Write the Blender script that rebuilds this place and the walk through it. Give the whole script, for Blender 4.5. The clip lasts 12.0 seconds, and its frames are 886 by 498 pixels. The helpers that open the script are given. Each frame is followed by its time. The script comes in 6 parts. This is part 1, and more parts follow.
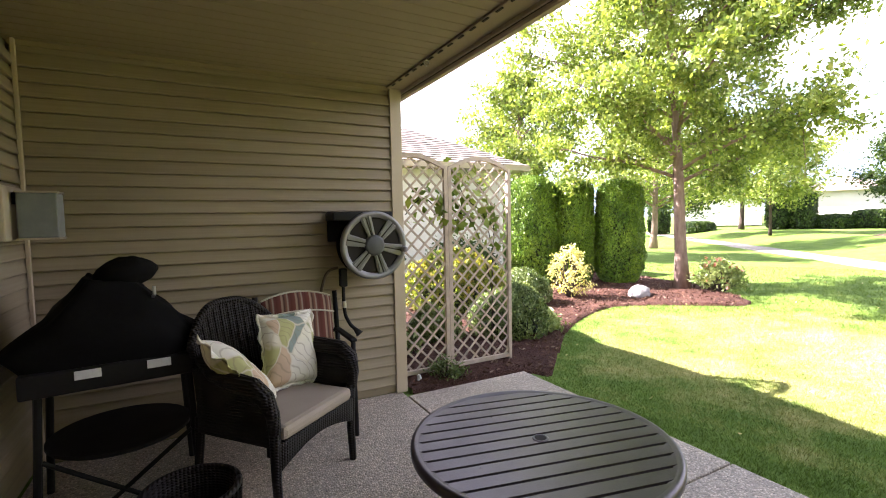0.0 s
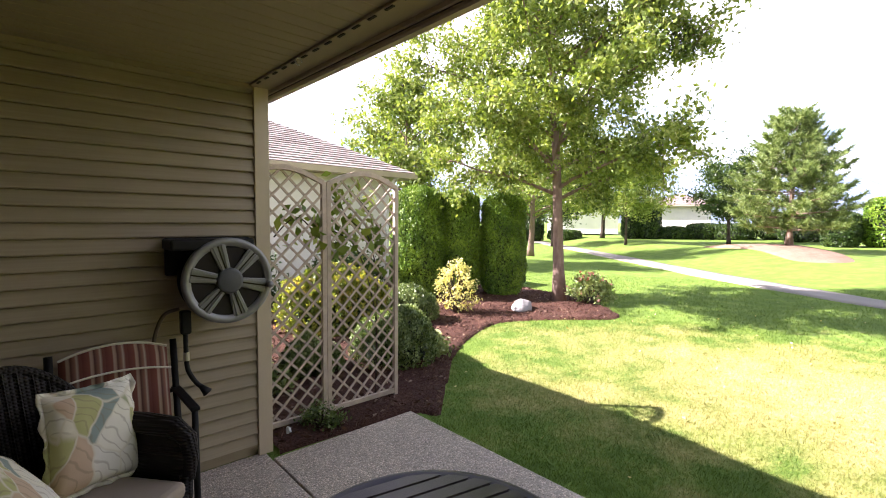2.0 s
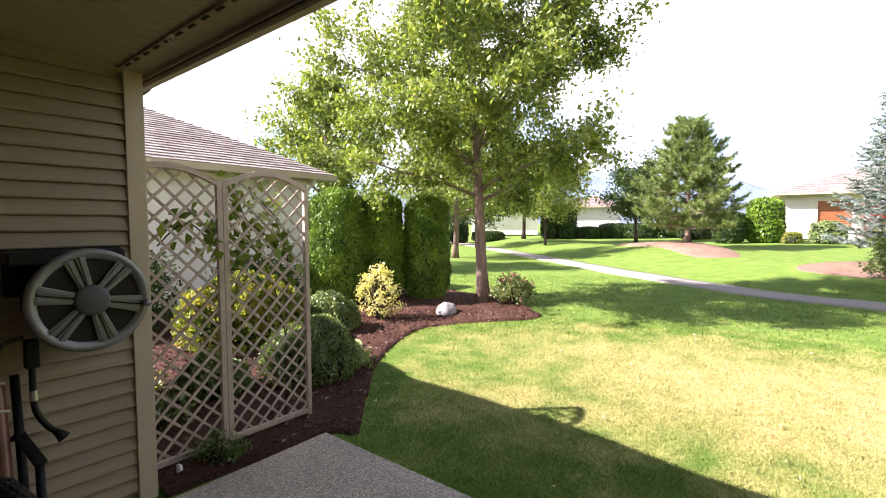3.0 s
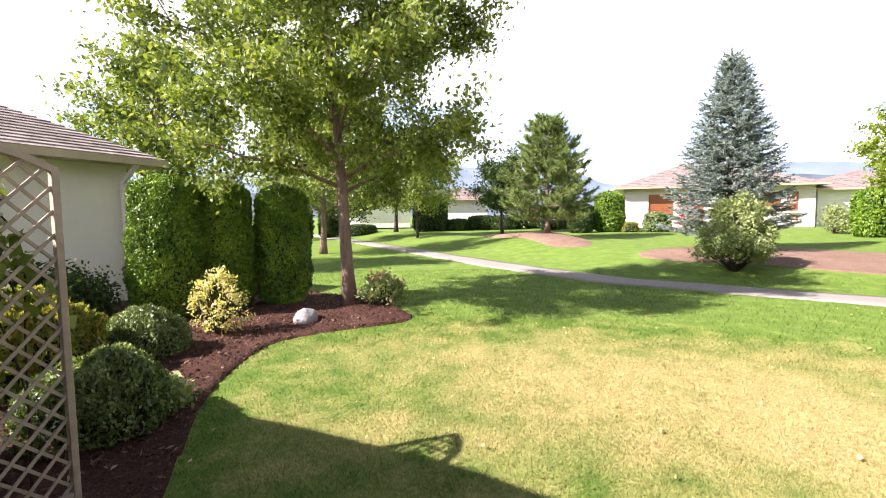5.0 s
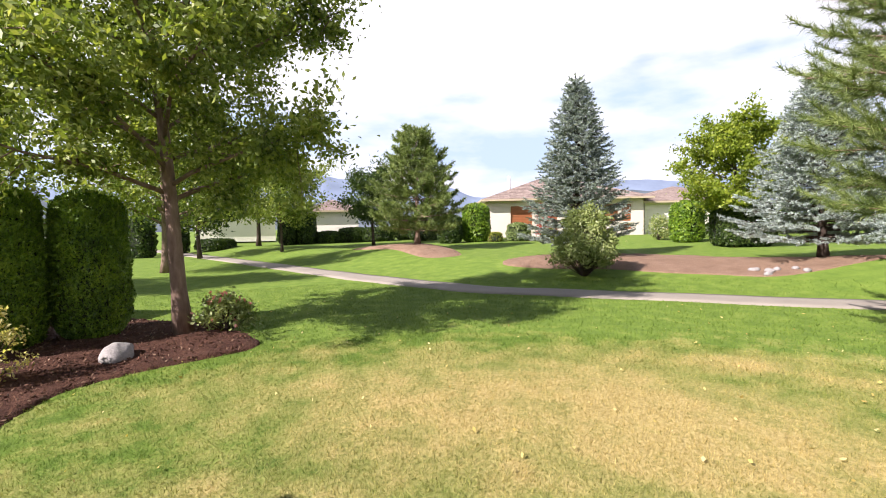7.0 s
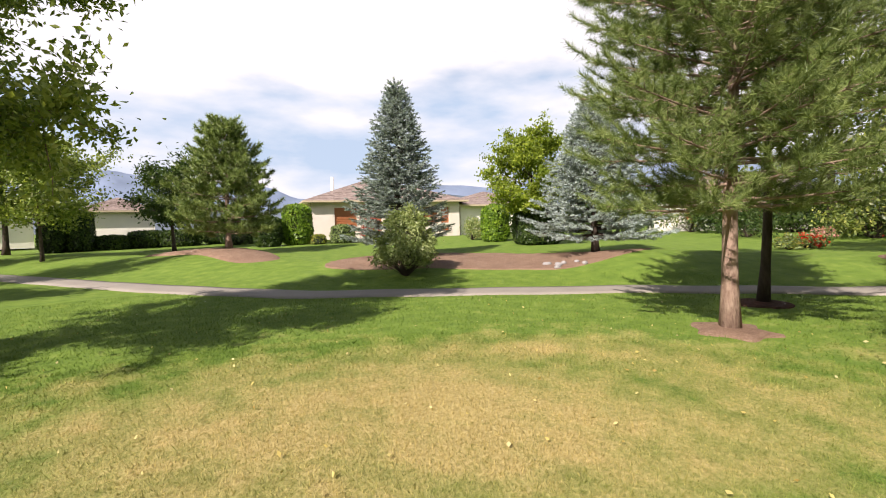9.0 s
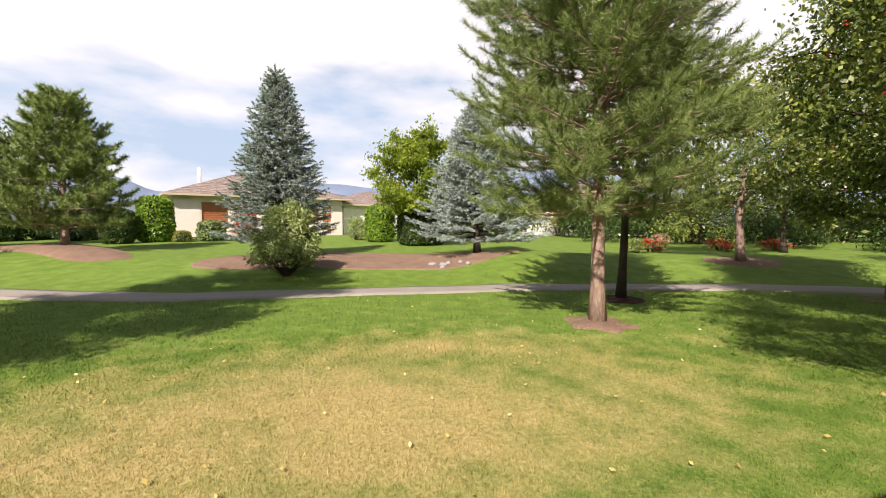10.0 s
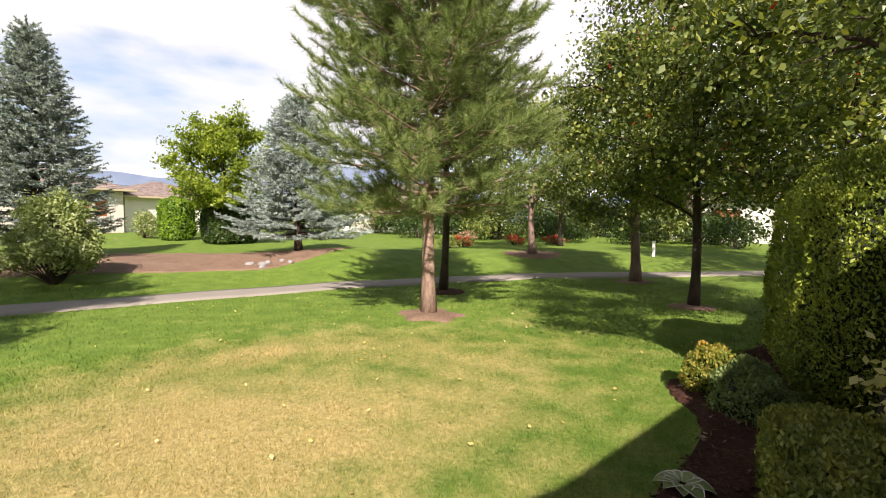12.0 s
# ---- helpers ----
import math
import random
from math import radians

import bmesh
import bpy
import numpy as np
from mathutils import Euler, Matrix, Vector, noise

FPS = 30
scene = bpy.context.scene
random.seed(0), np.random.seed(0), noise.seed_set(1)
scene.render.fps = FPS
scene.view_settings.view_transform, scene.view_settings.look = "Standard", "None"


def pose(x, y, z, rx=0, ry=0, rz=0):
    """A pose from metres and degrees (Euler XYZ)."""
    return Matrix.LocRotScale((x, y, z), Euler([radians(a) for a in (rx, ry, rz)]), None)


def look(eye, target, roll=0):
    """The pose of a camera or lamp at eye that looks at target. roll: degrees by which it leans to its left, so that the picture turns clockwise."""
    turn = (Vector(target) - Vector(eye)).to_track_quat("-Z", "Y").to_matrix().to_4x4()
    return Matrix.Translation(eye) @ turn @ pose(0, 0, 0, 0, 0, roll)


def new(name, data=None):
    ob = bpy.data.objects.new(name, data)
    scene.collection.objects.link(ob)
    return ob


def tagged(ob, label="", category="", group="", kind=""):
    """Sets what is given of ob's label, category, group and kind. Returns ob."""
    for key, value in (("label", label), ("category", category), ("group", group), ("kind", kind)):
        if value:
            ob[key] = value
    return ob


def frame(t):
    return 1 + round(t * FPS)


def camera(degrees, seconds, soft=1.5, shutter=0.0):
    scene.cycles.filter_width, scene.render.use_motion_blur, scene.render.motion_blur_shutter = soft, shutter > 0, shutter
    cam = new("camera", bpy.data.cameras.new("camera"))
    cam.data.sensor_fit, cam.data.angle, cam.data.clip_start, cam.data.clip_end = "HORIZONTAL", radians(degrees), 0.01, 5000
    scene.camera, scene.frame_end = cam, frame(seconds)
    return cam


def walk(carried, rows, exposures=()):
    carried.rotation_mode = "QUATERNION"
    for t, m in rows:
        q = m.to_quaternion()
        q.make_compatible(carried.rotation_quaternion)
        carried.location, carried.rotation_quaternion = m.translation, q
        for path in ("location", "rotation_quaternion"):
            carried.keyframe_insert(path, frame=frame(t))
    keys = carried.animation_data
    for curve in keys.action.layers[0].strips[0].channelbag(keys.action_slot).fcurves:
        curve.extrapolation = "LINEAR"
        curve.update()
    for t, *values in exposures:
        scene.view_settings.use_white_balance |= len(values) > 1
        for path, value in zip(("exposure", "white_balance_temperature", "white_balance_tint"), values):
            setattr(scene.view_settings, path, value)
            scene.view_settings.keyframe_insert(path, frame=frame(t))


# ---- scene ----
cam = camera(87.8, 12.0, 1.0)
PATH = [
    (0, (0.142, -0.084, 1.395), (1.087, 1.675, 1.271), -1.1),
    (0.5, (0.223, -0.014, 1.449), (1.283, 1.678, 1.33), -0.6),
    (1, (0.291, 0.042, 1.513), (1.442, 1.674, 1.401), -0.5),
    (1.5, (0.353, 0.134, 1.539), (1.591, 1.7, 1.425), -0.3),
    (2, (0.404, 0.292, 1.581), (1.751, 1.765, 1.46), 0.5),
    (2.5, (0.479, 0.346, 1.576), (1.94, 1.708, 1.468), 0.4),
    (3, (0.61, 0.388, 1.587), (2.174, 1.629, 1.478), -0.2),
    (5, (1.365, 0.698, 1.596), (3.204, 1.473, 1.452), -0.7),
    (5.5, (1.518, 0.679, 1.573), (3.407, 1.321, 1.436), -0.8),
    (6, (1.676, 0.651, 1.579), (3.604, 1.17, 1.455), -1.1),
    (6.5, (1.815, 0.639, 1.564), (3.772, 1.036, 1.456), -1.2),
    (7, (1.932, 0.624, 1.561), (3.913, 0.88, 1.46), -1.2),
    (9, (2.181, 0.486, 1.512), (4.119, 0.004, 1.405), -1.4),
    (9.5, (2.24, 0.53, 1.51), (4.103, -0.189, 1.392), -0.6),
    (10, (2.314, 0.589, 1.475), (4.067, -0.368, 1.367), 0.1),
    (10.5, (2.336, 0.679, 1.472), (3.965, -0.477, 1.38), 0.5),
    (11, (2.379, 0.737, 1.493), (3.88, -0.581, 1.401), 0.5),
    (11.5, (2.429, 0.808, 1.499), (3.799, -0.645, 1.397), 0.5),
    (12, (2.475, 0.88, 1.487), (3.716, -0.683, 1.369), 0.5),
]
walk(cam, [(t, look(eye, target, roll)) for t, eye, target, roll in PATH],
     [(t, stops, kelvin, tint) for t, stops, kelvin, tint in ((0, 3.10, 6150, 28), (1.5, 2.58, 6150, 28), (3, 1.95, 6200, 27), (5.5, 1.50, 6300, 25), (7, 1.08, 6450, 22), (9.5, 0.76, 6800, 19), (12, 0.90, 6850, 19))])


# world and sun: the light comes over the house from behind and to the side
SUN_WAY = Vector((0.83, -0.90, -1.0)).normalized()
sun = new("sun", bpy.data.lights.new("sun", "SUN"))
sun.data.energy, sun.data.angle, sun.data.color = 5.0, radians(0.6), (1.0, 0.94, 0.86)
sun.matrix_world = look((0, 0, 30), Vector((0, 0, 30)) + SUN_WAY)

world = bpy.data.worlds.new("world")
scene.world = world
world.use_nodes = True
wn, wl = world.node_tree.nodes, world.node_tree.links
wn.clear()
w_out, w_bg = wn.new("ShaderNodeOutputWorld"), wn.new("ShaderNodeBackground")
w_sky = wn.new("ShaderNodeTexSky")
w_sky.sky_type, w_sky.sun_disc = "NISHITA", False
w_sky.sun_elevation, w_sky.sun_rotation = radians(39.2), radians(317.3)
w_sky.air_density, w_sky.dust_density = 1.0, 0.5
w_sky.ozone_density = 0.2
w_tc, w_map = wn.new("ShaderNodeTexCoord"), wn.new("ShaderNodeMapping")
w_map.inputs["Scale"].default_value = (1.6, 1.6, 5.0)
w_noise, w_ramp = wn.new("ShaderNodeTexNoise"), wn.new("ShaderNodeValToRGB")
w_noise.inputs["Scale"].default_value, w_noise.inputs["Detail"].default_value = 1.7, 7
w_ramp.color_ramp.elements[0].position, w_ramp.color_ramp.elements[1].position = 0.36, 0.54
w_ramp.color_ramp.elements[0].color = (0.25, 0.25, 0.25, 1)
w_mix = wn.new("ShaderNodeMix")
w_mix.data_type = "RGBA"
w_mix.inputs["B"].default_value = (11.6, 11.9, 12.4, 1)
wl.new(w_tc.outputs["Generated"], w_map.inputs["Vector"])
wl.new(w_map.outputs["Vector"], w_noise.inputs["Vector"])
# broken cloud low down, closed cloud above it
w_z, w_low, w_add = wn.new("ShaderNodeSeparateXYZ"), wn.new("ShaderNodeMapRange"), wn.new("ShaderNodeMath")
w_low.inputs["From Min"].default_value, w_low.inputs["From Max"].default_value = 0.12, 0.38
w_low.inputs["To Min"].default_value, w_low.inputs["To Max"].default_value = -0.05, 0.14
wl.new(w_tc.outputs["Generated"], w_z.inputs["Vector"])
wl.new(w_z.outputs["Z"], w_low.inputs["Value"])
wl.new(w_noise.outputs["Fac"], w_add.inputs[0])
wl.new(w_low.outputs["Result"], w_add.inputs[1])
wl.new(w_add.outputs["Value"], w_ramp.inputs["Fac"])
# the cloud thins out high overhead
w_sep, w_thin, w_mul = wn.new("ShaderNodeSeparateXYZ"), wn.new("ShaderNodeMapRange"), wn.new("ShaderNodeMath")
w_thin.inputs["From Min"].default_value, w_thin.inputs["From Max"].default_value = 0.42, 0.72
w_thin.inputs["To Min"].default_value, w_thin.inputs["To Max"].default_value = 1.0, 0.06
w_mul.operation = "MULTIPLY"
wl.new(w_tc.outputs["Generated"], w_sep.inputs["Vector"])
wl.new(w_sep.outputs["Z"], w_thin.inputs["Value"])
wl.new(w_ramp.outputs["Color"], w_mul.inputs[0])
wl.new(w_thin.outputs["Result"], w_mul.inputs[1])
wl.new(w_mul.outputs["Value"], w_mix.inputs["Factor"])
w_haze, w_hz = wn.new("ShaderNodeMix"), wn.new("ShaderNodeMapRange")
w_haze.data_type = "RGBA"
w_haze.inputs["B"].default_value = (4.6, 7.3, 10.4, 1)
w_hz.inputs["From Min"].default_value, w_hz.inputs["From Max"].default_value = 0.25, 0.5
w_hz.inputs["To Min"].default_value, w_hz.inputs["To Max"].default_value = 0.85, 0.0
wl.new(w_sep.outputs["Z"], w_hz.inputs["Value"])
wl.new(w_hz.outputs["Result"], w_haze.inputs["Factor"])
wl.new(w_sky.outputs["Color"], w_haze.inputs["A"])
wl.new(w_haze.outputs["Result"], w_mix.inputs["A"])
wl.new(w_mix.outputs["Result"], w_bg.inputs["Color"])
w_bg.inputs["Strength"].default_value = 0.052
wl.new(w_bg.outputs["Background"], w_out.inputs["Surface"])


# ---- materials ----
class Mat:
    """A node material under construction."""

    def __init__(self, name, rough=0.7, metal=0.0, spec=0.5):
        self.m = bpy.data.materials.new(name)
        self.m.use_nodes = True
        self.n, self.l = self.m.node_tree.nodes, self.m.node_tree.links
        self.p = self.n["Principled BSDF"]
        self.p.inputs["Roughness"].default_value = rough
        self.p.inputs["Metallic"].default_value = metal
        self.p.inputs["Specular IOR Level"].default_value = spec
        self.bump_last = None

    def where(self, world_space=False):
        if world_space:
            return self.n.new("ShaderNodeNewGeometry").outputs["Position"]
        return self.n.new("ShaderNodeTexCoord").outputs["Object"]

    def scaled(self, vec, sx, sy, sz):
        k = self.n.new("ShaderNodeMapping")
        k.inputs["Scale"].default_value = (sx, sy, sz)
        self.l.new(vec, k.inputs["Vector"])
        return k.outputs["Vector"]

    def noise(self, vec, scale, detail=5, rough=0.55):
        k = self.n.new("ShaderNodeTexNoise")
        k.inputs["Scale"].default_value, k.inputs["Detail"].default_value, k.inputs["Roughness"].default_value = scale, detail, rough
        self.l.new(vec, k.inputs["Vector"])
        return k.outputs["Fac"]

    def voronoi(self, vec, scale, feature="F1", out="Distance"):
        k = self.n.new("ShaderNodeTexVoronoi")
        k.feature = feature
        k.inputs["Scale"].default_value = scale
        self.l.new(vec, k.inputs["Vector"])
        return k.outputs[out]

    def ramp(self, fac, stops):
        k = self.n.new("ShaderNodeValToRGB")
        e = k.color_ramp.elements
        while len(e) < len(stops):
            e.new(0.5)
        for q, (pos, c) in zip(e, stops):
            q.position = pos
            q.color = (*c, 1) if len(c) == 3 else c
        self.l.new(fac, k.inputs["Fac"])
        return k.outputs["Color"]

    def math(self, op, a, b=None, clamp=False):
        k = self.n.new("ShaderNodeMath")
        k.operation, k.use_clamp = op, clamp
        for i, v in enumerate((a, b)):
            if v is None:
                continue
            if isinstance(v, (int, float)):
                k.inputs[i].default_value = v
            else:
                self.l.new(v, k.inputs[i])
        return k.outputs[0]

    def mix(self, fac, a, b, mode="MIX"):
        k = self.n.new("ShaderNodeMix")
        k.data_type, k.blend_type = "RGBA", mode
        for key, v in (("Factor", fac), ("A", a), ("B", b)):
            if isinstance(v, (int, float)):
                k.inputs[key].default_value = v
            elif isinstance(v, tuple):
                k.inputs[key].default_value = (*v, 1)
            else:
                self.l.new(v, k.inputs[key])
        return k.outputs["Result"]

    def random(self):
        return self.n.new("ShaderNodeObjectInfo").outputs["Random"]

    def island(self):
        return self.n.new("ShaderNodeNewGeometry").outputs["Random Per Island"]

    def color(self, c):
        if isinstance(c, tuple):
            self.p.inputs["Base Color"].default_value = (*c, 1)
        else:
            self.l.new(c, self.p.inputs["Base Color"])
        return self

    def bump(self, height, strength=0.3, distance=0.01):
        k = self.n.new("ShaderNodeBump")
        k.inputs["Strength"].default_value, k.inputs["Distance"].default_value = strength, distance
        self.l.new(height, k.inputs["Height"])
        if self.bump_last:
            self.l.new(self.bump_last, k.inputs["Normal"])
        self.bump_last = k.outputs["Normal"]
        self.l.new(self.bump_last, self.p.inputs["Normal"])
        return self

    def rough(self, fac, lo, hi):
        k = self.n.new("ShaderNodeMapRange")
        k.inputs["To Min"].default_value, k.inputs["To Max"].default_value = lo, hi
        self.l.new(fac, k.inputs["Value"])
        self.l.new(k.outputs["Result"], self.p.inputs["Roughness"])
        return self


def plain(name, c, rough=0.6, metal=0.0, vary=0.18, scale=6.0, bump=0.15, fine=90.0, world_space=False, spec=0.5):
    """Paint, plastic or metal with soft stains, fine grain and relief."""
    k = Mat(name, rough, metal, spec)
    w = k.where(world_space)
    a, b = k.noise(w, scale), k.noise(w, fine, 3)
    lo, hi = tuple(x * (1 - vary) for x in c), tuple(min(1, x * (1 + vary)) for x in c)
    base = k.ramp(a, [(0.3, lo), (0.7, hi)])
    k.color(k.mix(0.25, base, k.ramp(b, [(0.3, lo), (0.7, hi)])))
    if bump:
        k.bump(b, bump, 0.004)
    k.rough(a, max(0.05, rough - 0.1), min(1, rough + 0.1))
    return k.m


def leafy(name, stops, translucent=0.35, rough=0.45, gloss=0.35, clump=2.5):
    """Leaves or needles: a colour for each, with light shining through."""
    k = Mat(name, rough, 0, gloss)
    w = k.where(True)
    big = k.noise(w, clump, 3)
    r = k.island()
    f = k.math("ADD", k.math("MULTIPLY", r, 0.5), k.math("SUBTRACT", k.math("MULTIPLY", big, 1.15), 0.3))
    c = k.ramp(f, stops)
    k.color(c)
    t = k.n.new("ShaderNodeBsdfTranslucent")
    bright = k.mix(0.5, c, (1.0, 1.0, 0.25), "MULTIPLY")
    bright = k.mix(1.0, bright, (1.9, 1.9, 1.3), "MULTIPLY")
    k.l.new(bright, t.inputs["Color"])
    s = k.n.new("ShaderNodeMixShader")
    s.inputs["Fac"].default_value = translucent
    k.l.new(k.p.outputs["BSDF"], s.inputs[1])
    k.l.new(t.outputs["BSDF"], s.inputs[2])
    k.l.new(s.outputs["Shader"], k.n["Material Output"].inputs["Surface"])
    return k.m


def lawn_colour(k):
    """Green lawn that has dried to straw in the middle."""
    w = k.where(True)
    off = k.n.new("ShaderNodeVectorMath")
    off.operation = "SUBTRACT"
    off.inputs[1].default_value = (5.8, -0.1, 0)
    k.l.new(w, off.inputs[0])
    sc = k.scaled(off.outputs["Vector"], 1 / 2.9, 1 / 5.0, 0)
    ln = k.n.new("ShaderNodeVectorMath")
    ln.operation = "LENGTH"
    k.l.new(sc, ln.inputs[0])
    big = k.noise(w, 0.55, 4)
    mid = k.noise(w, 2.6, 5)
    fine = k.noise(w, 26.0, 5, 0.7)
    d = k.math("ADD", k.math("MULTIPLY", ln.outputs["Value"], -0.75), 0.78)
    d = k.math("ADD", d, k.math("MULTIPLY", k.math("SUBTRACT", big, 0.5), 1.2))
    d = k.math("ADD", d, k.math("MULTIPLY", k.math("SUBTRACT", mid, 0.5), 1.1))
    d = k.math("ADD", d, k.math("MULTIPLY", k.math("SUBTRACT", fine, 0.5), 0.55))
    # a second worn patch out by the pine
    off2 = k.n.new("ShaderNodeVectorMath")
    off2.operation = "DISTANCE"
    off2.inputs[1].default_value = (7.3 / 0.8, -1.95 / 1.5, 0)
    k.l.new(k.scaled(w, 1 / 0.8, 1 / 1.5, 0), off2.inputs[0])
    d2 = k.math("ADD", k.math("MULTIPLY", off2.outputs["Value"], -0.8), 0.75)
    d2 = k.math("ADD", d2, k.math("MULTIPLY", k.math("SUBTRACT", mid, 0.5), 1.2))
    dry = k.ramp(k.math("MAXIMUM", d, d2), [(0.0, (0, 0, 0)), (0.75, (1, 1, 1))])
    green = k.ramp(k.math("ADD", k.math("MULTIPLY", mid, 0.6), k.math("MULTIPLY", fine, 0.4)),
                   [(0.3, (0.080, 0.148, 0.020)), (0.55, (0.145, 0.226, 0.034)), (0.75, (0.245, 0.305, 0.070))])
    straw = k.ramp(fine, [(0.3, (0.295, 0.238, 0.082)), (0.7, (0.52, 0.425, 0.185))])
    return k.mix(dry, green, straw), fine, mid


def make_lawn():
    k = Mat("lawn", 0.9, 0, 0.2)
    c, fine, mid = lawn_colour(k)
    k.color(c)
    k.bump(mid, 0.4, 0.05).bump(fine, 0.8, 0.03)
    return k.m


def make_blades():
    k = Mat("grass_blades", 0.6, 0, 0.3)
    c, fine, mid = lawn_colour(k)
    r = k.island()
    c2 = k.mix(1.0, c, k.ramp(r, [(0.0, (0.75, 0.8, 0.7)), (1.0, (1.35, 1.3, 1.2))]), "MULTIPLY")
    k.color(c2)
    t = k.n.new("ShaderNodeBsdfTranslucent")
    k.l.new(c2, t.inputs["Color"])
    s = k.n.new("ShaderNodeMixShader")
    s.inputs["Fac"].default_value = 0.3
    k.l.new(k.p.outputs["BSDF"], s.inputs[1])
    k.l.new(t.outputs["BSDF"], s.inputs[2])
    k.l.new(s.outputs["Shader"], k.n["Material Output"].inputs["Surface"])
    return k.m


def make_aggregate():
    k = Mat("exposed_aggregate_concrete", 0.75)
    w = k.where(True)
    v = k.voronoi(w, 95.0, "F1", "Color")
    dist = k.voronoi(w, 95.0)
    sep = k.n.new("ShaderNodeSeparateColor")
    k.l.new(v, sep.inputs["Color"])
    stone = k.ramp(sep.outputs[0], [(0.0, (0.16, 0.145, 0.125)), (0.35, (0.37, 0.33, 0.285)), (0.7, (0.50, 0.445, 0.38)), (1.0, (0.68, 0.63, 0.57))])
    c = k.mix(k.ramp(dist, [(0.35, (0, 0, 0)), (0.75, (1, 1, 1))]), stone, (0.33, 0.305, 0.27))
    stain = k.ramp(k.noise(w, 1.7, 6), [(0.3, (0.98, 0.90, 0.79)), (0.7, (1.30, 1.20, 1.05))])
    k.color(k.mix(1.0, c, stain, "MULTIPLY"))
    k.bump(k.math("MULTIPLY", dist, -1.0), 0.7, 0.006)
    k.bump(k.noise(w, 300, 2), 0.2, 0.002)
    return k.m


def make_mulch(name, a, b, c):
    k = Mat(name, 0.95, 0, 0.2)
    w = k.where(True)
    n1, n2, n3 = k.noise(w, 38, 6, 0.75), k.noise(w, 2.0, 4), k.voronoi(k.scaled(w, 1, 1.6, 1), 55)
    f = k.math("ADD", k.math("MULTIPLY", n1, 0.7), k.math("MULTIPLY", n2, 0.3))
    k.color(k.ramp(f, [(0.3, a), (0.52, b), (0.72, c)]))
    k.bump(n1, 1.0, 0.03).bump(n3, 0.6, 0.02)
    return k.m


def make_stone():
    k = Mat("boulder_stone", 0.85)
    w = k.where()
    k.color(k.mix(0.4, k.ramp(k.noise(w, 5, 6), [(0.3, (0.19, 0.175, 0.17)), (0.7, (0.36, 0.34, 0.325))]),
                  k.ramp(k.noise(w, 60, 4), [(0.3, (0.16, 0.15, 0.15)), (0.7, (0.48, 0.46, 0.44))])))
    k.bump(k.noise(w, 12, 6), 0.6, 0.03)
    return k.m


def make_bark(name, a, b, sx=14, sz=3.5):
    k = Mat(name, 0.9, 0, 0.2)
    w = k.where()
    f = k.noise(k.scaled(w, sx, sx, sz), 1.0, 6, 0.65)
    g = k.noise(w, 2.2, 3)
    k.color(k.mix(0.35, k.ramp(f, [(0.33, a), (0.66, b)]), k.ramp(g, [(0.3, a), (0.7, b)])))
    k.bump(f, 0.9, 0.03)
    return k.m


def make_siding():
    k = Mat("vinyl_siding", 0.55, 0, 0.4)
    w = k.where(True)
    grain = k.noise(k.scaled(w, 2, 2, 90), 1.0, 5)
    dirt = k.noise(w, 1.3, 5)
    c = k.ramp(grain, [(0.3, (0.305, 0.247, 0.163)), (0.7, (0.355, 0.292, 0.197))])
    c = k.mix(1.0, c, k.ramp(dirt, [(0.3, (0.88, 0.87, 0.85)), (0.7, (1.05, 1.05, 1.05))]), "MULTIPLY")
    r = k.random()
    c = k.mix(1.0, c, k.ramp(r, [(0, (0.95, 0.95, 0.95)), (1, (1.04, 1.04, 1.03))]), "MULTIPLY")
    k.color(c)
    k.bump(grain, 0.12, 0.003)
    return k.m


def make_shingles(name, a, b, c):
    k = Mat(name, 0.9, 0, 0.2)
    w = k.where()
    tab = k.voronoi(k.scaled(w, 4.0, 7.0, 7.0), 1.0, "F1", "Color")
    sep = k.n.new("ShaderNodeSeparateColor")
    k.l.new(tab, sep.inputs["Color"])
    grit = k.noise(w, 120, 3)
    base = k.ramp(sep.outputs[0], [(0.1, a), (0.5, b), (0.9, c)])
    k.color(k.mix(0.25, base, k.ramp(grit, [(0.3, a), (0.7, c)])))
    k.bump(grit, 0.4, 0.006)
    return k.m


def make_wicker():
    k = Mat("dark_wicker", 0.55, 0, 0.28)
    w = k.where()
    wv = []
    for ax, sc in (("X", 48), ("Z", 60)):
        q = k.n.new("ShaderNodeTexWave")
        q.bands_direction = ax
        q.inputs["Scale"].default_value, q.inputs["Distortion"].default_value = sc / 6.28 * 2.2, 0.6
        k.l.new(w, q.inputs["Vector"])
        wv.append(q.outputs["Fac"])
    h = k.math("MULTIPLY", wv[0], wv[1])
    k.color(k.mix(0.5, k.ramp(h, [(0.1, (0.004, 0.003, 0.0025)), (0.8, (0.022, 0.015, 0.011))]),
                  k.ramp(k.noise(w, 9, 4), [(0.3, (0.005, 0.004, 0.003)), (0.7, (0.018, 0.012, 0.009))])))
    k.bump(h, 0.9, 0.008)
    return k.m


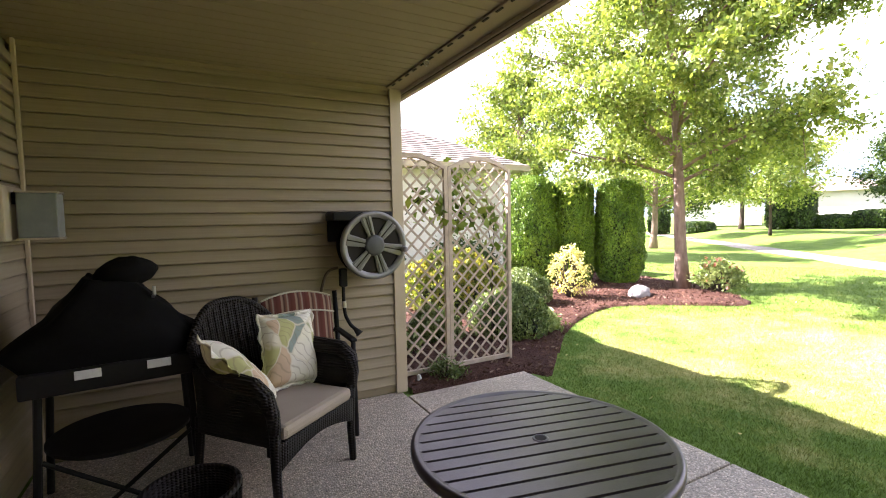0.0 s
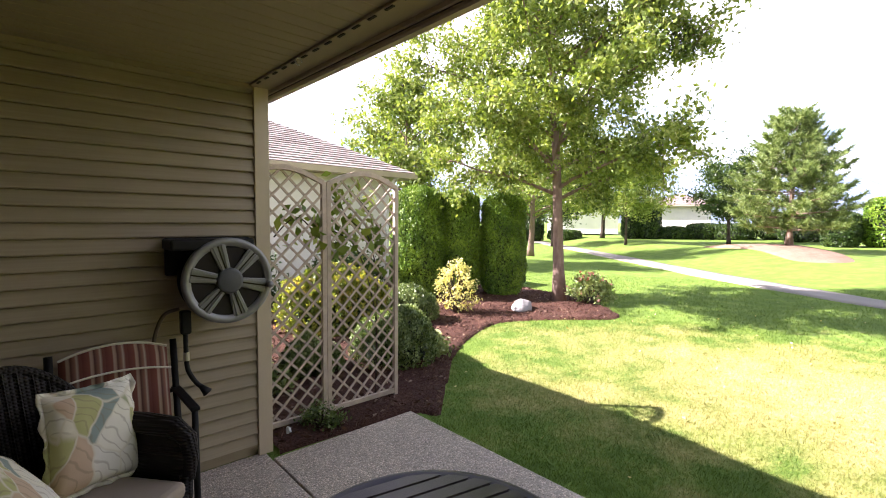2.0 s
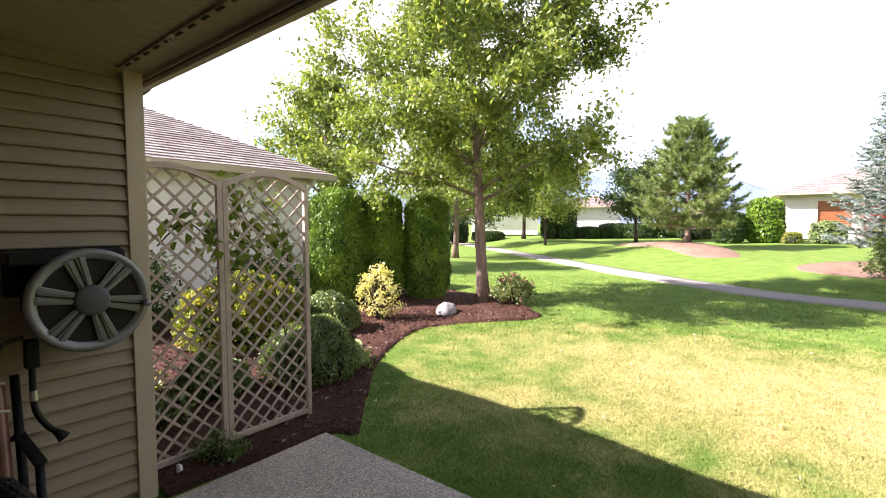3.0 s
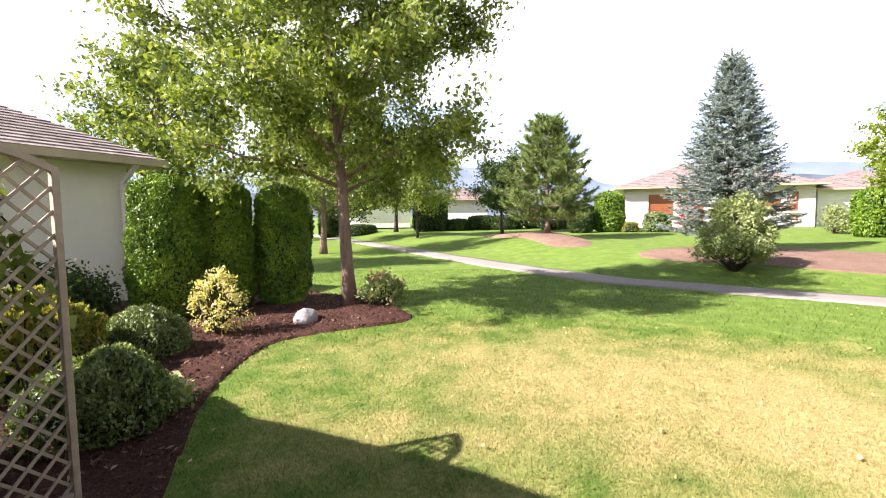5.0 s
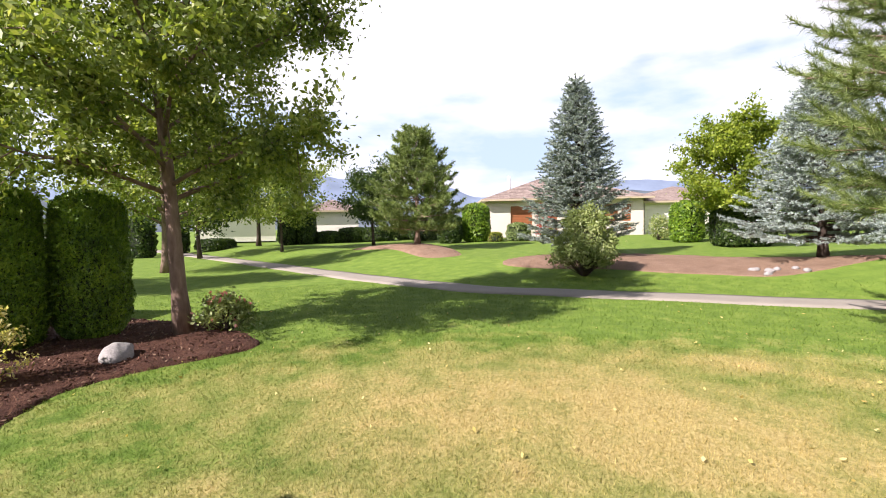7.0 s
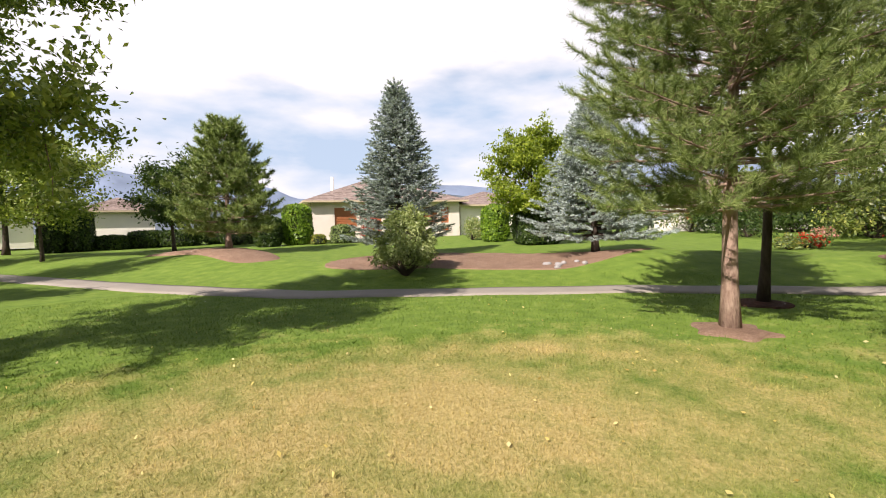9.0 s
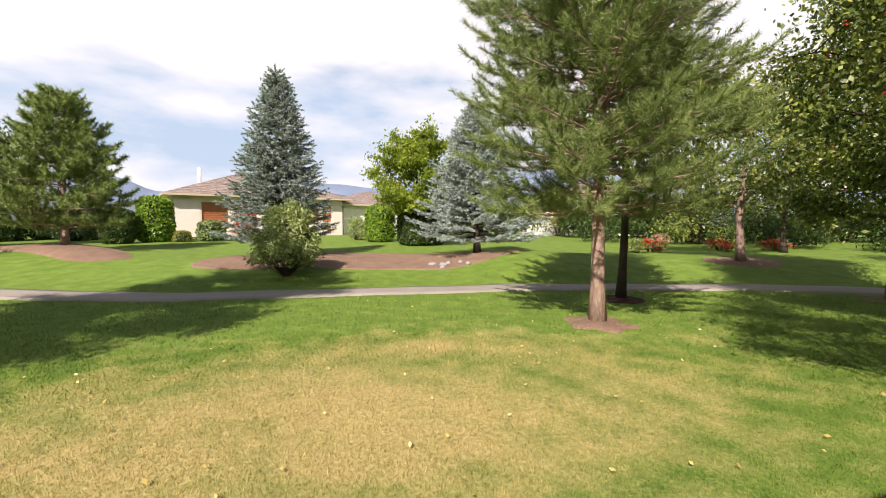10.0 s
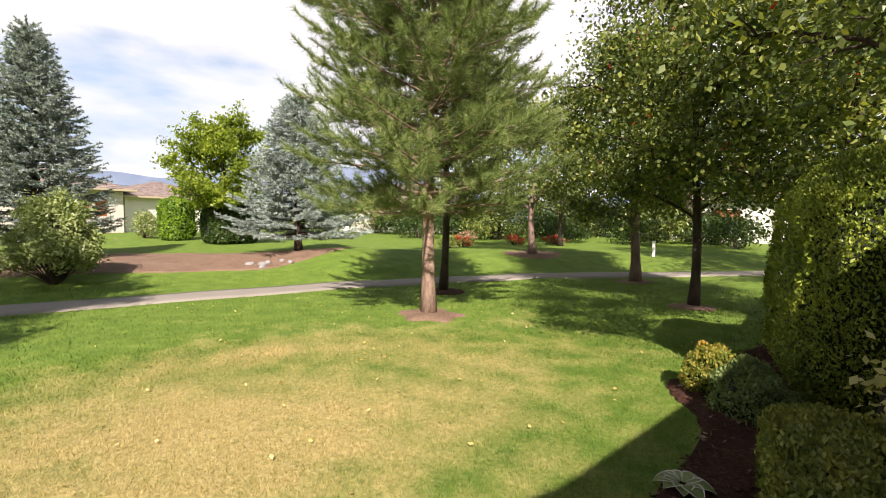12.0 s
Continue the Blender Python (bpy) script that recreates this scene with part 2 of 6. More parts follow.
def make_pillow():
    k = Mat("leaf_print_fabric", 0.9, 0, 0.2)
    w = k.where()
    warp = k.n.new("ShaderNodeTexNoise")
    warp.inputs["Scale"].default_value = 5
    k.l.new(w, warp.inputs["Vector"])
    add = k.n.new("ShaderNodeVectorMath")
    add.operation = "MULTIPLY_ADD"
    add.inputs[1].default_value = (0.12, 0.12, 0.12)
    k.l.new(warp.outputs["Color"], add.inputs[0])
    k.l.new(w, add.inputs[2])
    big = k.scaled(add.outputs["Vector"], 8.5, 6, 6)
    cell = k.voronoi(big, 1.0, "F1", "Color")
    sep = k.n.new("ShaderNodeSeparateColor")
    k.l.new(cell, sep.inputs["Color"])
    rmp = k.ramp(sep.outputs[0], [(0.0, (0.70, 0.66, 0.54)), (0.20, (0.42, 0.41, 0.18)), (0.36, (0.66, 0.63, 0.54)),
                                  (0.50, (0.24, 0.29, 0.26)), (0.64, (0.52, 0.38, 0.26)), (0.76, (0.72, 0.69, 0.60)), (0.92, (0.32, 0.34, 0.19))])
    rmp.node.color_ramp.interpolation = "CONSTANT"
    vein = k.n.new("ShaderNodeTexWave")
    vein.bands_direction = "DIAGONAL"
    vein.inputs["Scale"].default_value, vein.inputs["Distortion"].default_value = 11.0, 5.0
    k.l.new(add.outputs["Vector"], vein.inputs["Vector"])
    rmp = k.mix(k.math("MULTIPLY", k.ramp(vein.outputs["Fac"], [(0.0, (1, 1, 1)), (0.14, (0, 0, 0))]), 0.45), rmp, (0.24, 0.20, 0.13))
    edge = k.voronoi(big, 1.0, "DISTANCE_TO_EDGE")
    k.color(k.mix(k.ramp(edge, [(0.0, (1, 1, 1)), (0.05, (0, 0, 0))]), rmp, (0.62, 0.57, 0.44)))
    k.bump(k.noise(w, 260, 2), 0.25, 0.002)
    return k.m


def make_stripes():
    k = Mat("striped_fabric", 0.9, 0, 0.2)
    w = k.where()
    sep = k.n.new("ShaderNodeSeparateXYZ")
    k.l.new(w, sep.inputs["Vector"])
    t = k.math("FRACT", k.math("MULTIPLY", k.math("ADD", sep.outputs["X"], 3.0), 10.5))
    k.color(k.ramp(t, [(0.0, (0.12, 0.04, 0.03)), (0.3, (0.17, 0.06, 0.045)), (0.36, (0.34, 0.24, 0.17)), (0.45, (0.30, 0.2, 0.14)),
                       (0.52, (0.08, 0.035, 0.03)), (0.7, (0.22, 0.11, 0.075)), (0.78, (0.36, 0.28, 0.21)), (0.88, (0.14, 0.05, 0.04))]))
    k.bump(k.noise(w, 240, 2), 0.25, 0.002)
    return k.m


def make_glass():
    k = Mat("frosted_glass", 0.35, 0, 0.5)
    k.color(k.ramp(k.noise(k.where(), 14, 4), [(0.3, (0.22, 0.245, 0.23)), (0.7, (0.29, 0.315, 0.30))]))
    k.p.inputs["Transmission Weight"].default_value = 0.25
    return k.m


LAWN, BLADES = make_lawn(), make_blades()
AGGREGATE = make_aggregate()
MULCH = make_mulch("bark_mulch", (0.024, 0.010, 0.007), (0.085, 0.038, 0.025), (0.20, 0.105, 0.07))
BARE = make_mulch("bare_needle_soil", (0.15, 0.09, 0.06), (0.275, 0.18, 0.125), (0.41, 0.30, 0.215))
ASPHALT = plain("path_concrete", (0.265, 0.238, 0.20), 0.9, 0, 0.15, 1.1, 0.5, 120, True)
SIDING = make_siding()
TRIM = plain("beige_trim", (0.50, 0.415, 0.29), 0.5, 0, 0.06, 3, 0.05)
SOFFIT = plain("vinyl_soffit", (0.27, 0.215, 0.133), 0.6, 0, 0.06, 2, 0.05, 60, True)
GUTTER = plain("beige_gutter", (0.45, 0.37, 0.25), 0.4, 0.0, 0.08, 4, 0.05)
DARKSLOT = plain("dark_slot", (0.02, 0.016, 0.012), 0.9)
SHINGLE = make_shingles("brown_shingles", (0.19, 0.155, 0.135), (0.29, 0.245, 0.215), (0.41, 0.36, 0.325))
TILE = make_shingles("pink_brown_shingles", (0.17, 0.130, 0.112), (0.25, 0.195, 0.172), (0.34, 0.275, 0.245))
STUCCO = plain("cream_stucco", (0.62, 0.565, 0.50), 0.9, 0, 0.07, 1.2, 0.4, 70, True)
WHITEWALL = plain("white_stucco", (0.74, 0.71, 0.64), 0.9, 0, 0.06, 1.2, 0.4, 70, True)
FASCIA = plain("tan_fascia", (0.46, 0.38, 0.27), 0.6, 0, 0.08, 3, 0.1)
BLIND = plain("orange_brown_blind", (0.34, 0.12, 0.045), 0.6, 0, 0.15, 3, 0.1)
WINFRAME = plain("cream_window_frame", (0.62, 0.57, 0.48), 0.5, 0, 0.05)
TRELLISW = plain("weathered_trellis_wood", (0.47, 0.38, 0.29), 0.8, 0, 0.22, 12, 0.4, 110)
WICKER = make_wicker()
TABLEM = plain("dark_bronze_metal", (0.062, 0.049, 0.052), 0.32, 0.3, 0.25, 10, 0.1, 180)
BLACKPL = plain("black_plastic", (0.008, 0.0075, 0.0075), 0.6, 0, 0.3, 8, 0.1, 90, False, 0.25)
COVER = plain("black_vinyl_cover", (0.004, 0.0038, 0.0038), 0.85, 0, 0.35, 7, 0.4, 40, False, 0.12)
SILVER = plain("silver_grey_plastic", (0.24, 0.237, 0.235), 0.4, 0.35, 0.14, 9, 0.1)
GREYHUB = plain("grey_hub_plastic", (0.075, 0.077, 0.08), 0.5, 0, 0.12)
HOSE = plain("brown_hose_rubber", (0.10, 0.07, 0.05), 0.6, 0, 0.2)
STEEL = plain("brushed_fitting", (0.45, 0.43, 0.40), 0.35, 0.8, 0.1)
CUSHION = plain("tan_cushion_fabric", (0.33, 0.27, 0.21), 0.9, 0, 0.1, 5, 0.3, 200)
PILLOW, STRIPES = make_pillow(), make_stripes()
PIPING = plain("cream_piping", (0.62, 0.57, 0.46), 0.9)
GLASS = make_glass()
STONE = make_stone()
WHITEPL = plain("white_plastic", (0.7, 0.7, 0.68), 0.5)
BARK_ASH = make_bark("grey_brown_bark", (0.13, 0.085, 0.065), (0.30, 0.215, 0.17))
BARK_PINE = make_bark("scaly_pine_bark", (0.17, 0.10, 0.075), (0.46, 0.345, 0.265), 22, 7)
BARK_DARK = make_bark("dark_bark", (0.035, 0.025, 0.02), (0.10, 0.075, 0.06))
L_ASH = leafy("ash_leaves", [(0.15, (0.066, 0.11, 0.022)), (0.5, (0.165, 0.225, 0.045)), (0.8, (0.29, 0.335, 0.09)), (0.98, (0.45, 0.47, 0.25))], 0.33)
L_LIME = leafy("light_green_leaves", [(0.15, (0.085, 0.135, 0.014)), (0.6, (0.20, 0.265, 0.026)), (0.95, (0.37, 0.41, 0.06))], 0.35)
L_DARK = leafy("dark_green_leaves", [(0.15, (0.014, 0.034, 0.008)), (0.6, (0.04, 0.075, 0.014)), (0.95, (0.10, 0.14, 0.035))], 0.25)
L_CRAB = leafy("hawthorn_leaves", [(0.15, (0.03, 0.055, 0.016)), (0.45, (0.10, 0.145, 0.034)), (0.8, (0.27, 0.305, 0.07)), (0.98, (0.42, 0.39, 0.11))], 0.28, 0.42, 0.45)
L_CEDAR = leafy("cedar_sprays", [(0.15, (0.032, 0.08, 0.006)), (0.55, (0.11, 0.205, 0.012)), (0.95, (0.26, 0.38, 0.03))], 0.06)
# near-black colour that stands in for the shade deep inside clipped foliage
L_INNER_SHADE = plain("foliage_inner_shade", (0.012, 0.02, 0.006), 0.95, 0, 0.4, 9)
L_PINE = leafy("pine_needles", [(0.15, (0.055, 0.095, 0.024)), (0.55, (0.165, 0.228, 0.06)), (0.95, (0.38, 0.44, 0.165))], 0.14, clump=4.5)
L_SPRUCE = leafy("blue_spruce_needles", [(0.15, (0.06, 0.085, 0.075)), (0.5, (0.20, 0.25, 0.235)), (0.9, (0.46, 0.53, 0.51))], 0.2, clump=5.0)
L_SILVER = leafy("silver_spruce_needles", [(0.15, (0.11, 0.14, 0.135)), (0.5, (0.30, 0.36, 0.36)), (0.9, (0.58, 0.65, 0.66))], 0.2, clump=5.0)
L_GOLD = leafy("gold_variegated_leaves", [(0.15, (0.26, 0.28, 0.09)), (0.45, (0.50, 0.47, 0.20)), (0.95, (0.72, 0.66, 0.42))], 0.4)
L_AMBER = leafy("gold_and_orange_leaves", [(0.15, (0.07, 0.11, 0.02)), (0.55, (0.19, 0.225, 0.04)), (0.85, (0.38, 0.31, 0.06)), (0.98, (0.52, 0.25, 0.06))], 0.35)
L_SAGE = leafy("grey_green_leaves", [(0.15, (0.055, 0.092, 0.026)), (0.55, (0.14, 0.195, 0.058)), (0.95, (0.33, 0.39, 0.155))], 0.15)
L_BUSH = leafy("pale_green_leaves", [(0.15, (0.105, 0.15, 0.05)), (0.55, (0.23, 0.285, 0.10)), (0.95, (0.43, 0.47, 0.23))], 0.25)
L_BOX = leafy("boxwood_leaves", [(0.15, (0.08, 0.11, 0.02)), (0.55, (0.20, 0.225, 0.042)), (0.88, (0.37, 0.35, 0.08)), (0.98, (0.48, 0.24, 0.10))], 0.15)
L_HEDGE = leafy("hedge_sprays", [(0.15, (0.075, 0.12, 0.014)), (0.55, (0.19, 0.245, 0.028)), (0.95, (0.38, 0.42, 0.06))], 0.1)
L_PINK = leafy("pink_flowers", [(0.1, (0.30, 0.10, 0.10)), (0.6, (0.55, 0.25, 0.24)), (0.95, (0.7, 0.45, 0.42))], 0.3)
L_RED = leafy("red_flowers", [(0.1, (0.45, 0.015, 0.012)), (0.9, (0.7, 0.05, 0.03))], 0.2)
L_MAPLE = leafy("red_maple_leaves", [(0.1, (0.18, 0.02, 0.015)), (0.9, (0.42, 0.07, 0.05))], 0.3)
L_DRYLEAF = leafy("fallen_leaves_colour", [(0.1, (0.30, 0.20, 0.06)), (0.5, (0.50, 0.42, 0.14)), (0.95, (0.62, 0.58, 0.36))], 0.2)
L_CHIP = leafy("bark_chips_colour", [(0.1, (0.05, 0.024, 0.015)), (0.6, (0.14, 0.075, 0.05)), (0.97, (0.34, 0.25, 0.18))], 0.0, 0.9, 0.1)
# aerial haze is mixed into these base colours as blue
HILLS_HAZE = plain("haze_blue_hills", (0.19, 0.24, 0.33), 1.0, 0, 0.25, 0.004, 0, 0.02, True, 0.0)
RIDGE_HAZE = plain("haze_brown_hills", (0.12, 0.145, 0.17), 1.0, 0, 0.3, 0.01, 0, 0.05, True, 0.0)


# ---- mesh helpers ----
class Shape:
    """Vertices and faces of one mesh."""

    def __init__(self):
        self.v, self.f = [], []

    def add(self, verts, faces):
        n = len(self.v)
        self.v.extend(tuple(p) for p in verts)
        self.f.extend(tuple(i + n for i in f) for f in faces)
        return self

    def box(self, x0, y0, z0, x1, y1, z1, m=None):
        p = [(x, y, z) for z in (z0, z1) for y in (y0, y1) for x in (x0, x1)]
        if m is not None:
            p = [m @ Vector(q) for q in p]
        return self.add(p, [(0, 2, 3, 1), (4, 5, 7, 6), (0, 1, 5, 4), (2, 6, 7, 3), (0, 4, 6, 2), (1, 3, 7, 5)])

    def bar(self, a, b, w, h, up=(0, 0, 1)):
        """A straight square bar from a to b."""
        a, b = Vector(a), Vector(b)
        d = (b - a).normalized()
        s = d.cross(Vector(up))
        s = s.normalized() if s.length > 1e-5 else Vector((1, 0, 0))
        u = s.cross(d).normalized()
        p = [q + s * i * w / 2 + u * j * h / 2 for q in (a, b) for j in (-1, 1) for i in (-1, 1)]
        return self.add(p, [(0, 2, 3, 1), (4, 5, 7, 6), (0, 1, 5, 4), (2, 6, 7, 3), (0, 4, 6, 2), (1, 3, 7, 5)])

    def tube(self, pts, radii, n=8, caps=True):
        pts = [Vector(p) for p in pts]
        if isinstance(radii, (int, float)):
            radii = [radii] * len(pts)
        rings, side = [], None
        for i, p in enumerate(pts):
            d = (pts[min(i + 1, len(pts) - 1)] - pts[max(i - 1, 0)]).normalized()
            if side is None:
                side = d.cross(Vector((0.3, 0.2, 1))) if abs(d.z) < 0.95 else d.cross(Vector((1, 0.1, 0)))
            side = (side - d * side.dot(d)).normalized()
            up = d.cross(side)
            rings.append([p + (side * math.cos(a) + up * math.sin(a)) * radii[i] for a in (math.tau * k / n for k in range(n))])
        faces = [(i * n + k, i * n + (k + 1) % n, (i + 1) * n + (k + 1) % n, (i + 1) * n + k) for i in range(len(pts) - 1) for k in range(n)]
        if caps:
            faces += [tuple(reversed(range(n))), tuple((len(pts) - 1) * n + k for k in range(n))]
        return self.add([q for r in rings for q in r], faces)

    def lathe(self, profile, n=32, m=None):
        """Turned about z: profile rows of (radius, height)."""
        p = [(r * math.cos(math.tau * k / n), r * math.sin(math.tau * k / n), z) for r, z in profile for k in range(n)]
        if m is not None:
            p = [m @ Vector(q) for q in p]
        f = [(i * n + k, i * n + (k + 1) % n, (i + 1) * n + (k + 1) % n, (i + 1) * n + k) for i in range(len(profile) - 1) for k in range(n)]
        return self.add(p, f)

    def sheet(self, rows):
        """A surface through rows of points."""
        n = len(rows[0])
        return self.add([q for r in rows for q in r],
                        [(i * n + k, i * n + k + 1, (i + 1) * n + k + 1, (i + 1) * n + k) for i in range(len(rows) - 1) for k in range(n - 1)])

    def mesh(self, name, smooth=False):
        me = bpy.data.meshes.new(name)
        me.from_pydata(self.v, [], self.f)
        me.update()
        if smooth:
            me.polygons.foreach_set("use_smooth", [True] * len(me.polygons))
        return me


def tri_mesh(name, verts, size):
    """A mesh out of an array of loose polygons with the same number of corners."""
    n = len(verts) // size
    me = bpy.data.meshes.new(name)
    me.vertices.add(n * size)
    me.vertices.foreach_set("co", np.asarray(verts, dtype=np.float32).ravel())
    me.loops.add(n * size)
    me.loops.foreach_set("vertex_index", np.arange(n * size, dtype=np.int32))
    me.polygons.add(n)
    me.polygons.foreach_set("loop_start", np.arange(0, n * size, size, dtype=np.int32))
    me.update(calc_edges=True)
    return me


def part(name, shape, material, parent=None, label="", smooth=False, bevel=0.0, thick=0.0):
    me = shape.mesh(name, smooth) if isinstance(shape, Shape) else shape
    if not me.materials:
        me.materials.append(material)
    ob = new(name, me)
    ob.parent = parent
    if thick:
        mod = ob.modifiers.new("thickness", "SOLIDIFY")
        mod.thickness, mod.offset = thick, 0
    if bevel:
        mod = ob.modifiers.new("edges", "BEVEL")
        mod.width, mod.segments, mod.limit_method, mod.angle_limit = bevel, 2, "ANGLE", radians(40)
    return tagged(ob, label) if label else ob


def thing(name, m, label, category, group="", kind=""):
    ob = new(name)
    ob.empty_display_size = 0.1
    ob.matrix_world = m
    return tagged(ob, label, category, group, kind)


# ---- the lie of the land ----
PATH_Y = (-60, -30, -16, -11, -9.5, -6.7, -5.6, -3.6, -0.9, 1.3, 3, 6.2, 11.2, 17.4, 40, 80)
PATH_X = (-36, -9, 3.2, 7.7, 8.6, 10.1, 10.6, 11.2, 12, 12.7, 13.8, 16.2, 20.6, 26, 45, 78)


def step(t):
    t = np.clip(t, 0, 1)
    return t * t * (3 - 2 * t)


def ground_z(x, y):
    d = x - np.interp(y, PATH_Y, PATH_X)
    z = -0.03 + 0.40 * step((d - 1.3) / 5.5) + 0.25 * step((d - 8) / 22)
    z = z + 0.33 * np.exp(-(((x - 13.4) / 2.2) ** 2 + ((y + 8.6) / 2.6) ** 2)) * step((d - 1.2) / 1.5)
    z = z + 0.16 * np.exp(-(((x - 24) / 3.5) ** 2 + ((y - 5.2) / 2.6) ** 2))
    z = z + 0.012 * np.sin(x * 1.7 + 0.6 * y) * np.sin(y * 1.3 - 0.4 * x) * step((x - 3.0) / 2)
    return z


def gz(x, y):
    return float(ground_z(np.array(x, dtype=float), np.array(y, dtype=float)))


def smooth_loop(pts, k=6, closed=True):
    """A rounded outline through a few corner points (Catmull-Rom)."""
    n, out = len(pts), []
    for i in range(n if closed else n - 1):
        p = [Vector((*pts[(i + j) % n if closed else min(max(i + j, 0), n - 1)], 0)) for j in (-1, 0, 1, 2)]
        for s in range(k):
            t = s / k
            q = 0.5 * ((2 * p[1]) + (p[2] - p[0]) * t + (2 * p[0] - 5 * p[1] + 4 * p[2] - p[3]) * t * t + (3 * p[1] - p[0] - 3 * p[2] + p[3]) * t ** 3)
            out.append((q.x, q.y))
    if not closed:
        out.append(tuple(pts[-1]))
    return out


def inside(poly, x, y):
    x, y = np.asarray(x, dtype=float), np.asarray(y, dtype=float)
    res = np.zeros(x.shape, dtype=bool)
    for (x0, y0), (x1, y1) in zip(poly, poly[1:] + poly[:1]):
        c = (y0 > y) != (y1 > y)
        res ^= c & (x < (x1 - x0) * (y - y0) / (y1 - y0 + 1e-12) + x0)
    return res


BED_LEFT = [(1.66, 3.30), (2.78, 3.24)] + smooth_loop([(2.90, 3.02), (3.41, 3.50), (4.2, 4.2), (5.1, 4.72), (5.95, 5.0), (6.6, 4.72), (7.2, 4.2), (7.65, 3.93), (8.2, 4.25), (8.95, 5.4), (9.3, 6.6), (9.6, 8.0)], 5, False) + [(9.6, 9.9), (1.66, 9.9)]
BED_RIGHT = [(2.78, -1.2)] + smooth_loop([(2.98, -1.3), (3.09, -1.75), (3.03, -2.4), (3.04, -2.85), (3.15, -3.2), (3.45, -3.7), (3.3, -4.6), (2.9, -6)], 5, False) + [(2.6, -8.5), (-0.6, -8.5), (-0.6, -1.2)]
BED_PINE = smooth_loop([(7.75, -4.55), (7.45, -4.42), (7.2, -4.22), (6.95, -4.45), (6.68, -4.55), (6.78, -4.85), (6.75, -5.15), (7.1, -5.12), (7.35, -5.3), (7.62, -5.0)], 6)
BED_DARK = smooth_loop([(9.2, -6.8), (8.7, -6.4), (8.15, -6.8), (8.35, -7.3), (8.9, -7.35)], 6)
BED_CHERRY = smooth_loop([(4.5, -8.35), (4.15, -8.1), (3.75, -8.2), (3.7, -8.6), (4.05, -8.8), (4.35, -8.7)], 6)
BED_CHERRY2 = smooth_loop([(6.5, -11.4), (6.0, -11.1), (5.6, -11.35), (5.55, -11.8), (6.0, -11.95), (6.4, -11.8)], 6)
BED_FARPINE = smooth_loop([(25.5, 8.6), (27.5, 6.2), (25.0, 3.6), (20.2, 2.2), (19.6, 3.6), (22.6, 5.6)], 6)
BED_SPRUCE = smooth_loop([(17.2, 0.6), (18.4, 0.2), (20.4, -2.2), (18.6, -5.2), (17.0, -7.0), (16.4, -10.2), (14.4, -9.0), (13.7, -6.2), (14.6, -4.6), (15.8, -2.4), (16.4, -0.4)], 6)
BED_RTREE = smooth_loop([(11.6, -14.2), (10.6, -13.4), (9.4, -14.2), (9.8, -15.4), (11.2, -15.2)], 6)
BEDS = [("left", BED_LEFT, MULCH), ("right", BED_RIGHT, MULCH), ("pine", BED_PINE, BARE), ("dark", BED_DARK, MULCH), ("cherry", BED_CHERRY, MULCH),
        ("cherry2", BED_CHERRY2, MULCH), ("farpine", BED_FARPINE, BARE), ("spruce", BED_SPRUCE, BARE), ("rtree", BED_RTREE, BARE)]

# one sheet of ground out to the horizon
rings = [0.0] + [0.35 * 1.0 * i for i in range(1, 70)] + [24.5 * 1.09 ** i for i in range(1, 58)]
ANG = 220
gx = np.array([[6 + r * math.cos(math.tau * k / ANG) for k in range(ANG)] for r in rings])
gy = np.array([[0 + r * math.sin(math.tau * k / ANG) for k in range(ANG)] for r in rings])
gzz = ground_z(gx, gy)
sh = Shape()
sh.v = list(zip(gx.ravel().tolist(), gy.ravel().tolist(), gzz.ravel().tolist()))
sh.f = [(i * ANG + k, (i + 1) * ANG + k, (i + 1) * ANG + (k + 1) % ANG, i * ANG + (k + 1) % ANG) for i in range(len(rings) - 1) for k in range(ANG)]
ground = part("ground", sh, LAWN, smooth=True)
tagged(ground, "mown green lawn with dry straw-coloured patches", "lawn", kind="structure")


def patch(name, poly, material, lift, label, category, dome=0.0):
    """A bed on the ground: a fan of rings from the outline inwards, that follows the land."""
    c = Vector((sum(p[0] for p in poly) / len(poly), sum(p[1] for p in poly) / len(poly)))
    s = Shape()
    n, steps = len(poly), 14
    for j in range(steps):
        u = j / steps
        for x, y in poly:
            px, py = x + (c.x - x) * u, y + (c.y - y) * u
            h = lift * min(1, j / 1.0) + dome * math.sin(min(1, u * 1.5) * math.pi / 2) + (0.016 * noise.noise((px * 5, py * 5, 3)) if j else -0.02)
            s.v.append((px, py, gz(px, py) + h))
    s.v.append((c.x, c.y, gz(c.x, c.y) + lift + dome))
    s.f = [(j * n + k, j * n + (k + 1) % n, (j + 1) * n + (k + 1) % n, (j + 1) * n + k) for j in range(steps - 1) for k in range(n)]
    s.f += [((steps - 1) * n + k, (steps - 1) * n + (k + 1) % n, len(s.v) - 1) for k in range(n)]
    return tagged(part(name, s, material, smooth=True), label, category, kind="structure")


